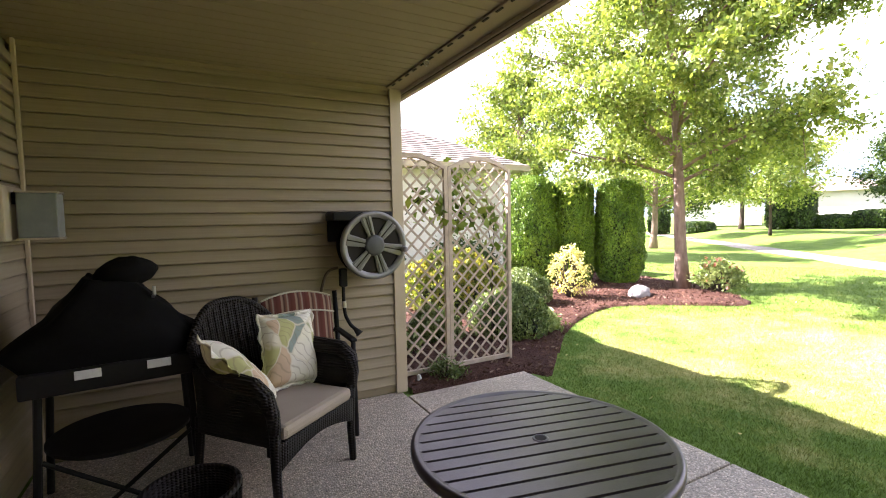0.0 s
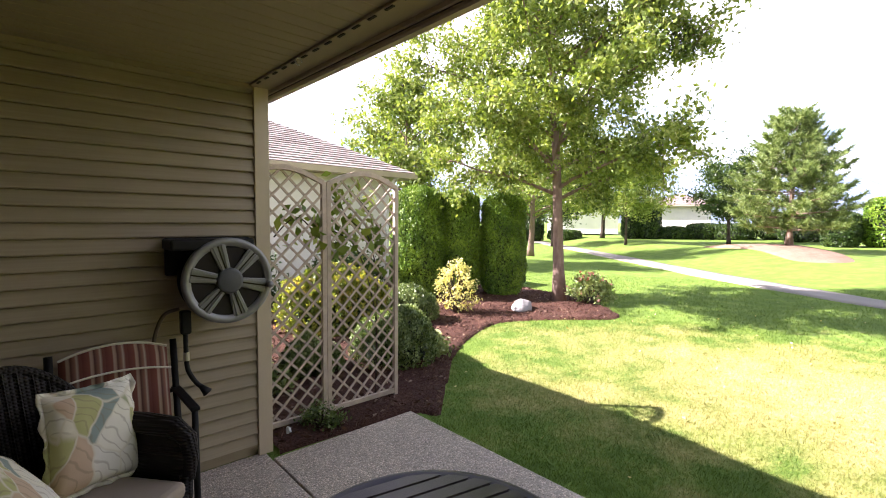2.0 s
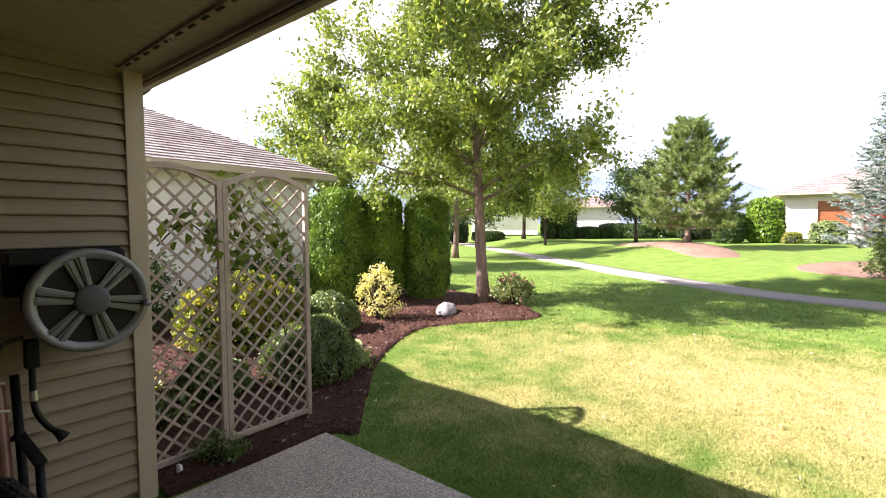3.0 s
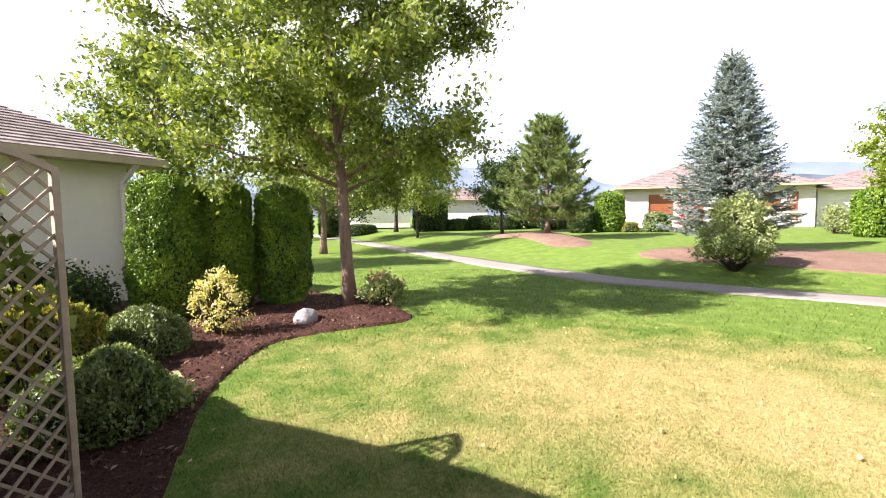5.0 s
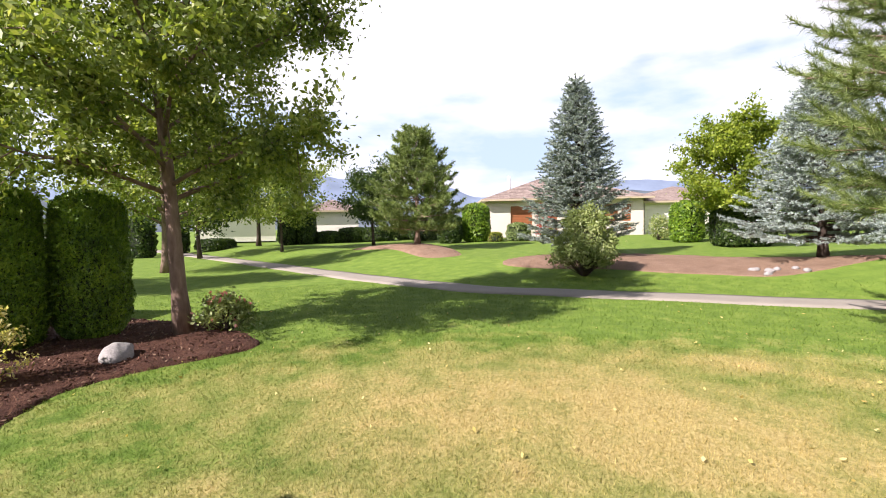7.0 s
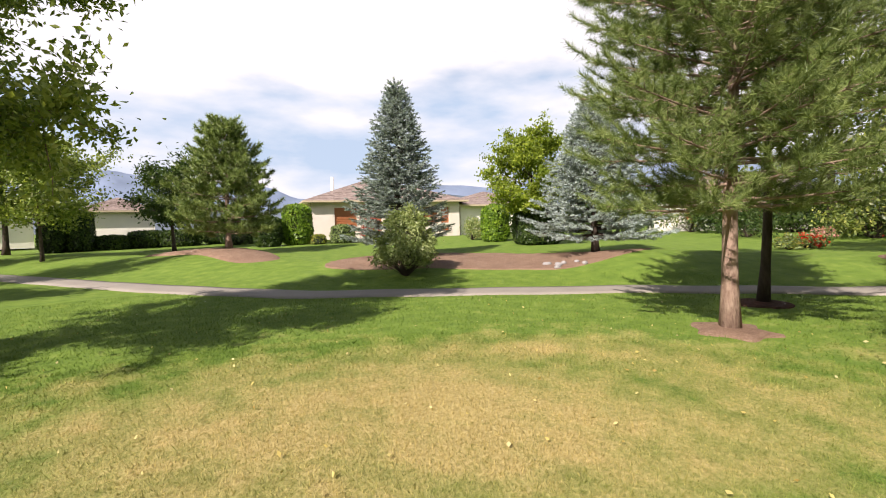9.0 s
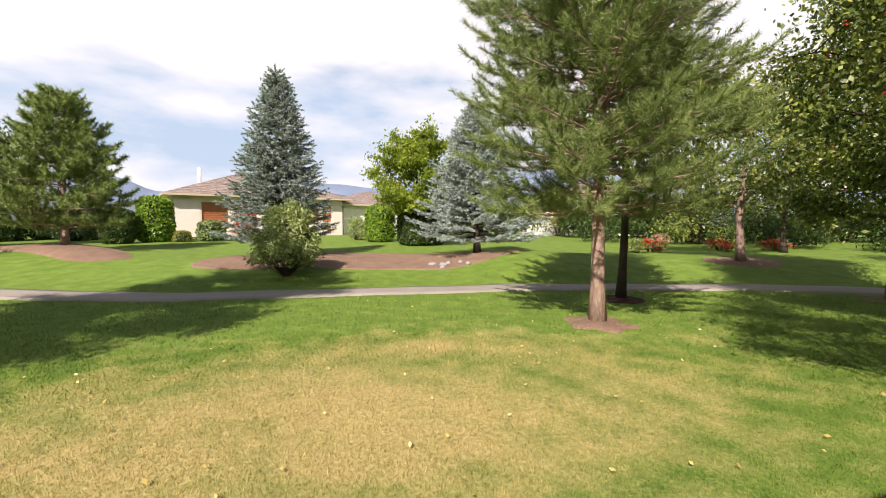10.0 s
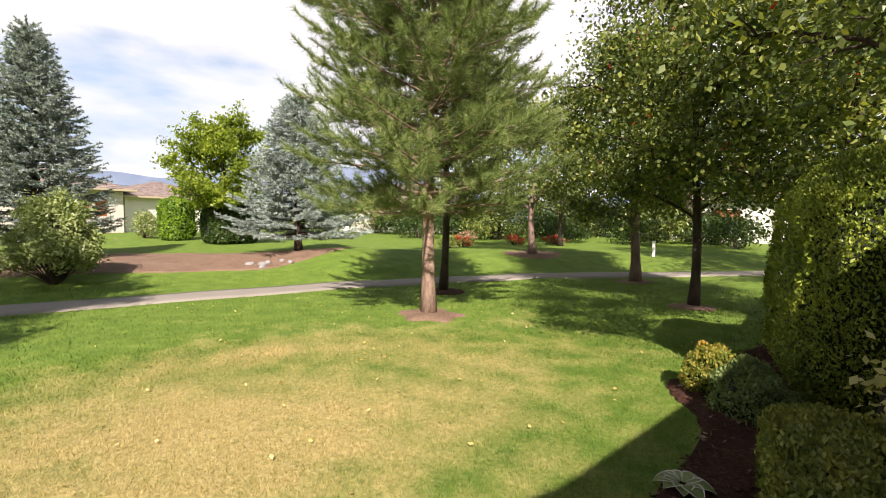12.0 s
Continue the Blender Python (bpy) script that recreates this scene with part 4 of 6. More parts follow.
def covered_grill(m):
    """Gas grill under a draped vinyl cover."""
    g = thing("covered_grill", m, "gas barbecue half covered with black vinyl", "grill")
    rows = []
    for j in range(12):
        v = j / 11
        row = []
        for i in range(33):
            a = math.tau * i / 32
            ca, sa = math.cos(a), math.sin(a)
            e = 0.45
            lx, ly = math.copysign(abs(ca) ** e, ca), math.copysign(abs(sa) ** e, sa)
            fold = float(step((v - 0.18) / 0.14))
            wx = 0.37 + 0.07 * float(step(v / 0.2)) - 0.05 * fold - 0.27 * float(np.clip((v - 0.24) / 0.76, 0, 1)) ** 0.95
            wy = 0.25 - 0.16 * max(0, v - 0.3)
            z = 0.74 + 0.38 * v + 0.025 * noise.noise((lx * 3, ly * 3, v * 4)) - 0.03 * lx * v
            f = 1 + 0.10 * noise.noise((lx * 3.4, ly * 3.4, v * 3 + 5))
            row.append((lx * wx * f, ly * wy * f, z))
        rows.append(row)
    rows.append([(p[0] * 0.7, p[1] * 0.7, 1.13) for p in rows[-1]])
    rows.append([(0, 0, 1.14)] * 33)
    part("cover", Shape().sheet(rows), COVER, g, smooth=True)
    bulge = []
    for j in range(9):
        th = math.pi * j / 8
        bulge.append([(0.05 + (0.14 + 0.04 * noise.noise((math.cos(a), math.sin(a), 2))) * math.sin(th) * math.cos(a) + 0.03 * math.cos(th), 0.12 * math.sin(th) * math.sin(a),
                       1.15 + 0.085 * math.cos(th) + 0.022 * noise.noise((3 * math.cos(a), 3 * math.sin(a), th))) for a in (math.tau * k / 20 for k in range(21))])
    part("bunched_top", Shape().sheet(bulge), COVER, g, smooth=True)
    part("lid_handle", Shape().tube([(0.16, -0.14, 1.03), (0.17, -0.17, 1.05), (0.17, -0.16, 1.09)], 0.008, 6), STEEL, g)
    for x in (-0.26, 0.02):
        part("label_plate", Shape().box(x + 0.10, -0.263, 0.70, x + 0.20, -0.258, 0.74), WHITEPL, g, "small pale plate")
    part("control_panel", Shape().box(-0.36, -0.255, 0.64, 0.36, 0.22, 0.75), BLACKPL, g, bevel=0.01)
    for sx in (-1, 1):
        for sy in (-1, 1):
            part("leg", Shape().tube([(sx * 0.30, sy * 0.19, 0.65), (sx * 0.33, sy * 0.21, 0.0)], 0.017, 8), BLACKPL, g)
    part("bottom_shelf", Shape().lathe([(0.0, 0.32), (0.30, 0.32), (0.315, 0.33), (0.315, 0.345), (0.0, 0.345)], 32), BLACKPL, g, smooth=False)
    for sx in (-1, 1):
        part("brace", Shape().tube([(sx * 0.30, -0.2, 0.33), (-sx * 0.12, -0.21, 0.02)], 0.011, 8), BLACKPL, g)
    return g


covered_grill(pose(-0.24, 2.80, 0, 0, 0, 6))


def wicker_basket(m):
    b = thing("wicker_basket", m, "round dark wicker basket on the patio", "basket")
    part("body", Shape().lathe([(0.0, 0.012), (0.15, 0.012), (0.17, 0.05), (0.205, 0.25), (0.215, 0.42), (0.20, 0.42), (0.19, 0.25), (0.155, 0.06), (0.0, 0.05)], 36), WICKER, b, smooth=True)
    part("rim", Shape().tube([(0.21 * math.cos(a), 0.21 * math.sin(a), 0.43) for a in (math.tau * k / 36 for k in range(37))], 0.017, 8), WICKER, b, smooth=True)
    for k in range(36):
        a = math.tau * k / 36
        part("stake", Shape().tube([(r * math.cos(a), r * math.sin(a), z) for r, z in ((0.172, 0.03), (0.212, 0.25), (0.222, 0.42))], 0.006, 5), WICKER, b)
    return b


wicker_basket(pose(0.08, 1.98, 0) @ Matrix.Diagonal((0.84, 0.84, 0.78, 1)))


def wall_lamp(m):
    l = thing("wall_lamp", m, "unlit square frosted glass wall lantern on a block", "wall lamp")
    part("mounting_block", Shape().box(0.0, -0.15, -0.13, 0.03, 0.15, 0.15), TRIM, l, bevel=0.006)
    part("bracket", Shape().box(0.03, -0.03, 0.06, 0.055, 0.03, 0.12), BLACKPL, l)
    part("top_cap", Shape().box(0.05, -0.075, 0.116, 0.225, 0.075, 0.126), TRIM, l, bevel=0.004)
    part("glass_body", Shape().box(0.055, -0.07, -0.115, 0.22, 0.07, 0.116), GLASS, l, "grey-green frosted glass", bevel=0.006)
    part("bottom_rim", Shape().box(0.05, -0.075, -0.125, 0.225, 0.075, -0.115), TRIM, l, bevel=0.003)
    return l


wall_lamp(pose(BACK_X + 0.018, 3.05, 1.46))


def hose_reel(m):
    """Wall-hung hose reel; its disc looks along local -y."""
    h = thing("hose_reel", m, "wall-mounted hose reel with a grey spoked disc", "hose reel")
    part("bracket", Shape().box(-0.30, 0.20, 0.03, 0.20, 0.235, 0.26), BLACKPL, h, bevel=0.01)
    part("top_arm", Shape().box(-0.31, 0.0, 0.19, 0.16, 0.235, 0.255), BLACKPL, h, bevel=0.012)
    t = pose(0, 0, 0, 90)
    part("drum", Shape().lathe([(0.0, -0.19), (0.235, -0.19), (0.245, -0.18), (0.245, -0.165), (0.17, -0.16), (0.17, -0.03), (0.23, -0.02), (0.23, -0.005), (0.0, -0.002)], 48, t), BLACKPL, h, smooth=True)
    part("hose_winding", Shape().lathe([(0.17, -0.155)] + [(0.205 + 0.012 * (k % 2), -0.15 + 0.0125 * k) for k in range(10)] + [(0.17, -0.03)], 40, t), HOSE, h, smooth=True)
    part("disc_rim", Shape().lathe([(0.212, 0.002), (0.216, 0.010), (0.226, 0.012), (0.234, 0.019), (0.252, 0.019), (0.262, 0.008), (0.264, -0.012), (0.212, -0.006), (0.212, 0.002)], 56, t), SILVER, h, smooth=True)
    part("disc_back", Shape().lathe([(0.0, -0.001), (0.22, -0.001)], 40, t), DARKSLOT, h)
    part("hub", Shape().lathe([(0.0, 0.034), (0.06, 0.033), (0.075, 0.028), (0.08, 0.012), (0.08, 0.0)], 32, t), GREYHUB, h, smooth=True)
    for k in range(6):
        a = math.tau * k / 6 + 0.22
        rot = Matrix.Rotation(a, 4, "Y")
        s = Shape().add([rot @ Vector(q) for q in [(r_, y_, z_) for y_ in (-0.014, -0.002) for r_, z_ in ((0.07, -0.029), (0.222, -0.046), (0.222, 0.046), (0.07, 0.029))]],
                        [(0, 1, 2, 3), (7, 6, 5, 4), (0, 4, 5, 1), (1, 5, 6, 2), (2, 6, 7, 3), (3, 7, 4, 0)])
        spoke = part("spoke", s, SILVER, h, bevel=0.004)
        for z0, z1 in ((-0.014, -0.025), (0.014, 0.025)):
            part("spoke_rib", Shape().bar(rot @ Vector((0.075, -0.017, z0)), rot @ Vector((0.225, -0.017, z1)), 0.010, 0.010, rot @ Vector((0, 1, 0))), SILVER, spoke)
        part("spoke_groove", Shape().bar(rot @ Vector((0.08, -0.0145, 0)), rot @ Vector((0.222, -0.0145, 0)), 0.009, 0.003, rot @ Vector((0, 1, 0))), DARKSLOT, spoke)
    part("crank_knob", Shape().lathe([(0.0, 0.07), (0.018, 0.068), (0.022, 0.05), (0.02, 0.02), (0.0, 0.02)], 16, pose(0.235, 0, -0.04, 90)), SILVER, h, smooth=True)
    part("guide_arm", Shape().box(-0.255, 0.05, -0.31, -0.20, 0.11, -0.17), BLACKPL, h, bevel=0.01)
    part("hose", Shape().tube(smooth3([(-0.24, 0.16, -0.17), (-0.32, 0.17, -0.20), (-0.37, 0.17, -0.32), (-0.385, 0.17, -0.48), (-0.36, 0.18, -0.62)]), 0.011, 8), HOSE, h, smooth=True)
    part("leader_hose", Shape().tube(smooth3([(-0.228, 0.08, -0.30), (-0.23, 0.07, -0.42), (-0.225, 0.06, -0.52), (-0.19, 0.05, -0.60), (-0.155, 0.03, -0.64)]), 0.014, 8), BLACKPL, h, smooth=True)
    part("collar", Shape().tube([(-0.229, 0.07, -0.42), (-0.228, 0.066, -0.47)], 0.017, 10), STEEL, h)
    part("nozzle", Shape().tube([(-0.165, 0.035, -0.63), (-0.145, 0.025, -0.655), (-0.13, 0.02, -0.675)], [0.013, 0.022, 0.03], 10), BLACKPL, h, smooth=True)
    return h


def smooth3(pts, k=6):
    n, out = len(pts), []
    for i in range(n - 1):
        p = [Vector(pts[min(max(i + j, 0), n - 1)]) for j in (-1, 0, 1, 2)]
        for s_ in range(k):
            t = s_ / k
            out.append(0.5 * ((2 * p[1]) + (p[2] - p[0]) * t + (2 * p[0] - 5 * p[1] + 4 * p[2] - p[3]) * t * t + (3 * p[1] - p[0] - 3 * p[2] + p[3]) * t ** 3))
    return out + [Vector(pts[-1])]


hose_reel(pose(1.285, 3.10, 1.225) @ Matrix.Diagonal((0.95, 0.95, 0.95, 1)))


# ---- trellis beside the patio ----
def trellis_panel(m, w=0.665, h=1.88):
    t = thing("trellis_panel", m, "arched weathered wooden lattice trellis panel in the mulch", "trellis", "trellis panels")
    for x in (0.0, w):
        part("stile", Shape().box(x - 0.019, -0.018, -0.05, x + 0.019, 0.018, h), TRELLISW, t, bevel=0.003)
    part("bottom_rail", Shape().box(0.019, -0.016, 0.02, w - 0.019, 0.016, 0.06), TRELLISW, t, bevel=0.003)
    arch = [(w * k / 14, 0, h - 0.01 + 0.10 * math.sin(math.pi * k / 14)) for k in range(15)]
    s = Shape().sheet([[(x, yy, z + q) for x, _, z in arch] for yy, q in ((-0.019, -0.02), (-0.019, 0.02), (0.019, 0.02), (0.019, -0.02), (-0.019, -0.02))])
    part("arched_rail", s, TRELLISW, t)
    gap = 0.128
    top = lambda x: h - 0.015 + 0.10 * math.sin(math.pi * min(max(x / w, 0), 1))
    for sgn, yy in ((1, -0.005), (-1, 0.005)):
        c = -w
        while c < h + w + 0.2:
            # the line z = c + sgn * x, cut to the panel
            pts = [(x, c + sgn * x if sgn > 0 else c - x) for x in np.linspace(0.01, w - 0.01, 60)]
            pts = [(x, z) for x, z in pts if 0.05 <= z <= top(x)]
            if len(pts) > 3:
                (xa, za), (xb, zb) = pts[0], pts[-1]
                part("lattice_slat", Shape().bar((xa, yy, za), (xb, yy, zb), 0.0175, 0.009, (0, 1, 0)), TRELLISW, t)
            c += gap
    return t


trellis_panel(pose(1.50, 3.62, 0))
trellis_panel(pose(2.205, 3.62, 0))
sp = thing("garden_tap", pose(1.80, 3.50, -0.02), "small white garden tap sticking out of the mulch", "tap")
part("pipe", Shape().tube([(0, 0, 0), (0, 0, 0.07)], 0.012, 8), WHITEPL, sp)
part("spout", Shape().tube([(0, 0, 0.07), (0.0, -0.03, 0.075), (0, -0.045, 0.05)], 0.011, 8), WHITEPL, sp)


# ---- plants ----
def rng_of(seed):
    return np.random.default_rng(seed)


def unit(a):
    return a / (np.linalg.norm(a, axis=-1, keepdims=True) + 1e-9)


def leaf_mesh(name, centres, size, rng, aspect=0.5, facing=None, spread=1.0, size_var=0.35, out=None):
    """Diamond-shaped leaves, folded a little, one at each place."""
    n = len(centres)
    d = unit(rng.normal(size=(n, 3)) * spread + (facing if facing is not None else 0))
    side = unit(np.cross(d, rng.normal(size=(n, 3)) if out is None else out + 0.42 * rng.normal(size=(n, 3))))
    s = (size * (1 + size_var * rng.uniform(-1, 1, n)))[:, None]
    nor = np.cross(d, side)
    v = np.stack([centres - d * s * 0.5, centres + side * s * aspect * 0.5 + nor * s * 0.08, centres + d * s * 0.5, centres - side * s * aspect * 0.5 + nor * s * 0.08], axis=1)
    return tri_mesh(name, v.reshape(-1, 3), 4)


def needle_mesh(name, bases, ways, rng, length, per, width, cone=0.55, shoot=0.12):
    """Needles standing out round short shoots."""
    n = len(bases)
    b = np.repeat(bases, per, axis=0)
    w = np.repeat(unit(ways), per, axis=0)
    along = rng.uniform(-0.5, 1.0, (n * per, 1)) * shoot
    d = unit(w * rng.uniform(0.5, 1.1, (n * per, 1)) + cone * rng.normal(size=(n * per, 3)))
    side = unit(np.cross(d, rng.normal(size=(n * per, 3)))) * width * 0.5
    p = b + w * along
    ln = length * rng.uniform(0.7, 1.15, (n * per, 1))
    v = np.stack([p - side, p + side, p + d * ln], axis=1)
    return tri_mesh(name, v.reshape(-1, 3), 3)


def broadleaf(name, m, label, category, seed, height, fork, radius, trunk_r, bark, leaf, leaves, leaf_size, base_z=None, lean=(0, 0), crown_low=None, group="", top_round=1.0, berries=0, spread_leaf=0.27, limb_count=15, aspect=0.5):
    """A tapered trunk with limbs and twigs, and a loose crown of many leaves about the twigs."""
    rng = rng_of(seed)
    t = thing(name, m, label, category, group)
    wood, twig_pts = Shape(), []
    trunk = [np.array((lean[0] * q * height + 0.05 * math.sin(q * 7 + seed), lean[1] * q * height + 0.05 * math.cos(q * 5 + seed) - 0.05, q * height * 0.92)) for q in np.linspace(0, 1, 12)]
    rad = [trunk_r * (1.35 if i == 0 else 1.0) * max(0.06, (1 - i / 11.5)) ** 0.8 for i in range(12)]
    wood.tube(trunk, rad, 12)
    crown_low = crown_low if crown_low is not None else fork
    for i in range(limb_count):
        q = (fork + (height * 0.86 - fork) * (i / (limb_count - 1)) ** 1.15) / (height * 0.92)
        k = q * 11
        j = min(int(k), 10)
        p0 = trunk[j] + (trunk[j + 1] - trunk[j]) * (k - j)
        az = i * 2.39996 + rng.uniform(-0.4, 0.4)
        rel = (p0[2] - crown_low) / max(0.1, height - crown_low)
        reach = radius * (0.55 + 0.55 * math.sin(math.pi * min(1, max(0.08, rel * 0.9 + 0.18)))) * rng.uniform(0.85, 1.1) * (1 - 0.45 * rel * top_round)
        rise = rng.uniform(0.35, 0.75) + 0.7 * rel
        pts = []
        for u in np.linspace(0, 1, 7):
            o = reach * u
            pts.append(p0 + np.array((math.cos(az + 0.25 * u * math.sin(i)) * o, math.sin(az + 0.25 * u * math.sin(i)) * o, rise * o * (1 - 0.35 * u))) + rng.normal(size=3) * 0.04 * u)
        lr = max(0.012, rad[j] * 0.36)
        wood.tube(pts, [lr * (1 - 0.85 * u) + 0.004 for u in np.linspace(0, 1, 7)], 7)
        for b in range(15):
            u = rng.uniform(0.25, 1.0)
            k2 = u * 6
            j2 = min(int(k2), 5)
            q0 = pts[j2] + (pts[j2 + 1] - pts[j2]) * (k2 - j2)
            d = unit(rng.normal(size=3) * np.array((1, 1, 0.55)) + 0.5 * unit(pts[-1] - pts[0]))
            L = radius * rng.uniform(0.16, 0.36)
            tw = [q0 + d * L * v + np.array((0, 0, 0.12 * L * v - 0.2 * L * v * v)) + rng.normal(size=3) * 0.02 * v for v in (0, 0.35, 0.7, 1.0)]
            wood.tube(tw, [0.012, 0.009, 0.006, 0.003], 4, False)
            for v in (0.3, 0.5, 0.7, 0.85, 1.0):
                twig_pts.append(q0 + d * L * v)
    part("trunk", wood, bark, t, smooth=True)
    tw = np.array(twig_pts)
    pick = tw[rng.integers(0, len(tw), leaves)]
    c = pick + rng.normal(size=(leaves, 3)) * spread_leaf * np.array((1, 1, 0.75)) * rng.uniform(0.25, 1.15, (leaves, 1))
    c = c[c[:, 2] > crown_low - 0.35]
    part("crown", leaf_mesh("crown", c, leaf_size, rng, aspect, np.array((0, 0, -0.35))), leaf, t)
    if berries:
        bc = tw[rng.integers(0, len(tw), berries)] + rng.normal(size=(berries, 3)) * 0.2
        bc = np.repeat(bc, 6, axis=0) + rng.normal(size=(berries * 6, 3)) * 0.03
        part("berry_cluster", leaf_mesh("berry_cluster", bc, 0.035, rng, 0.9), L_RED, t, "clusters of red berries")["kind"] = "stuff"
    return t


def conifer(name, m, label, seed, height, low, radius, trunk_r, bark, leaf, whorl, per_whorl, needle, per, width, droop, power=0.8, cone=0.55, gap=0.2, twig=0.4, pine=False, group=""):
    """A straight trunk with whorls of boughs; each bough has side twigs, and needles stand about every twig."""
    rng = rng_of(seed)
    t = thing(name, m, label, "tree", group)
    wood = Shape()
    wood.tube([(0.03 * math.sin(q * 6), 0.03 * math.cos(q * 4) - 0.03, q * height) for q in np.linspace(0, 1, 12)], [trunk_r * (1.3 if i == 0 else 1) * (1 - i / 11.3) for i in range(12)], 12)
    bases, ways = [], []
    knots = (0, 0.3, 0.6, 0.85, 1.0)

    def dress(p, d, length, start):
        """Needle shoots along a twig from p."""
        n = max(1, int(length * (1 - start) / (0.085 if pine else 0.11)))
        for i in range(n + 1):
            u = start + (1 - start) * i / n
            bases.append(p + d * length * u + (np.array((0, 0, 0.25 * length * u * u)) if pine else 0))
            ways.append(d + np.array((0, 0, 0.7 * u if pine else 0.05)) + rng.normal(size=3) * 0.12)

    z, ring = low, 0
    while z < height - 0.12:
        rel = (z - low) / (height - low)
        if pine:
            reach = radius * (0.80 + 0.20 * float(step(rel / 0.18))) * (1 - rel ** power) ** 0.7
        else:
            reach = radius * (1 - rel) ** power + 0.06
        for k in range(per_whorl):
            az = math.tau * k / per_whorl + ring * 1.1 + rng.uniform(-0.3, 0.3)
            L = max(0.12, reach * (rng.uniform(0.72, 1.10) if pine else rng.uniform(0.80, 1.08)))
            rise = (0.24 * rel + 0.08 if pine else 0.50 * rel - 0.02) - droop * (1 - rel)
            o = np.array((math.cos(az), math.sin(az), 0))
            sd = np.array((-o[1], o[0], 0))
            z0 = z + rng.uniform(-0.10, 0.10)
            pts = [np.array((0, 0, z0)) + o * L * u + np.array((0, 0, rise * L * u + (0.08 if pine else 0.20) * L * u * u)) for u in knots]
            wood.tube(pts, [max(0.006, trunk_r * 0.20 * (1 - rel) + 0.008) * (1 - 0.8 * u) for u in knots], 5, False)
            dress(pts[3], unit(pts[4] - pts[3]), L * 0.17 + (0.22 if pine else 0.08), 0.0)
            s_, side = (0.20 if pine else 0.16) * L, 1 if k % 2 else -1
            while s_ < L * 0.97:
                u = s_ / L
                j = min(3, int(np.searchsorted(knots[1:4], u)))
                p = pts[j] + (pts[j + 1] - pts[j]) * ((u - knots[j]) / (knots[j + 1] - knots[j]))
                for _ in range(2 if pine else 1):
                    ln = twig * (0.45 + 0.9 * (1 - u) * min(1, L)) * rng.uniform(0.75, 1.2)
                    lift = rng.uniform(-0.5, 0.65) if pine else rng.uniform(-0.16, 0.12)
                    d = unit(o * 0.75 + sd * side * rng.uniform(0.45, 1.0) + np.array((0, 0, lift)))
                    wood.tube([p, p + d * ln * 0.8], [0.006, 0.003], 3, False)
                    dress(p, d, ln, 0.50 if pine else 0.08)
                    side = -side
                s_ += gap * rng.uniform(0.4, 0.65)
        z += whorl * (1 - 0.45 * rel)
        ring += 1
    for k in range(10):
        bases.append(np.array((0, 0, height - 0.05 - 0.07 * k)))
        ways.append(np.array((0, 0, 1.0)) + rng.normal(size=3) * 0.3)
    part("trunk", wood, bark, t, smooth=True)
    part("crown", needle_mesh("crown", np.array(bases), np.array(ways), rng, needle, per, width, cone, 0.10), leaf, t)
    return t


def clipped(name, m, label, seed, rx, ry, h, leaf, sprays, size, square=3.2, taper=0.12, category="hedge", group="", rough=0.05, low=0.0, aspect=0.55, dome=0.80):
    """A clipped evergreen: sprays all over a full rounded body with a core coloured as shade."""
    rng = rng_of(seed)
    t = thing(name, m, label, category, group)
    sink = min(0.10, 0.2 * h)

    def body(a, v, k=1.0):
        ca, sa = np.cos(a), np.sin(a)
        e = 2 / square
        r = 1 - taper * np.abs(v - 0.35) * 1.2 - (1 - np.sqrt(np.maximum(0.003, 1 - np.clip((v - dome) / (1 - dome), 0, 1) ** 2.4))) - 0.28 * np.clip((0.15 - v) / 0.15, 0, 1) ** 2
        return np.stack([np.sign(ca) * np.abs(ca) ** e * rx * r * k, np.sign(sa) * np.abs(sa) ** e * ry * r * k, low + v * (h - low - (0 if k == 1.0 else sink))], axis=-1)

    # solid dark core: shade between the sprays, put in as colour
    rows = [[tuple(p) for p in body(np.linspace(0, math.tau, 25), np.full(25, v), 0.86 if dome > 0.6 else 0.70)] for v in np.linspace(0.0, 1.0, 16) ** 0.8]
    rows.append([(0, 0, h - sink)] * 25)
    part("shade_core", Shape().sheet(rows), L_INNER_SHADE, t, smooth=True)
    n_side = sprays
    a = rng.uniform(0, math.tau, n_side)
    share = rx * ry / (rx * ry + (rx + ry) * h * dome)
    on_top = rng.uniform(0, 1, n_side) < share
    v = np.where(on_top, dome + (1 - dome) * rng.uniform(0, 1, n_side) ** (1 / 2.4), rng.uniform(0, 0.99, n_side))
    p = body(a, v)
    lump = np.array([noise.noise((q[0] * 3.3 + seed, q[1] * 3.3, q[2] * 2.4)) + 0.6 * noise.noise((q[0] * 11, q[1] * 11 + seed, q[2] * 8)) for q in p])
    up = np.clip((v - 0.8 * dome) / (1 - 0.8 * dome), 0, 1) ** 1.3
    out = unit(np.stack([p[:, 0] / rx, p[:, 1] / ry, 1.6 * up], axis=-1) + 1e-4)
    p = p + out * (lump[:, None] * rough * 1.6 - rng.uniform(0, 0.8 * sink, (n_side, 1)))
    face = out * 0.35 + np.array((0, 0, 0.75))
    part("foliage", leaf_mesh("foliage", p, size, rng, aspect, face, 0.6, 0.35, out), leaf, t)
    return t


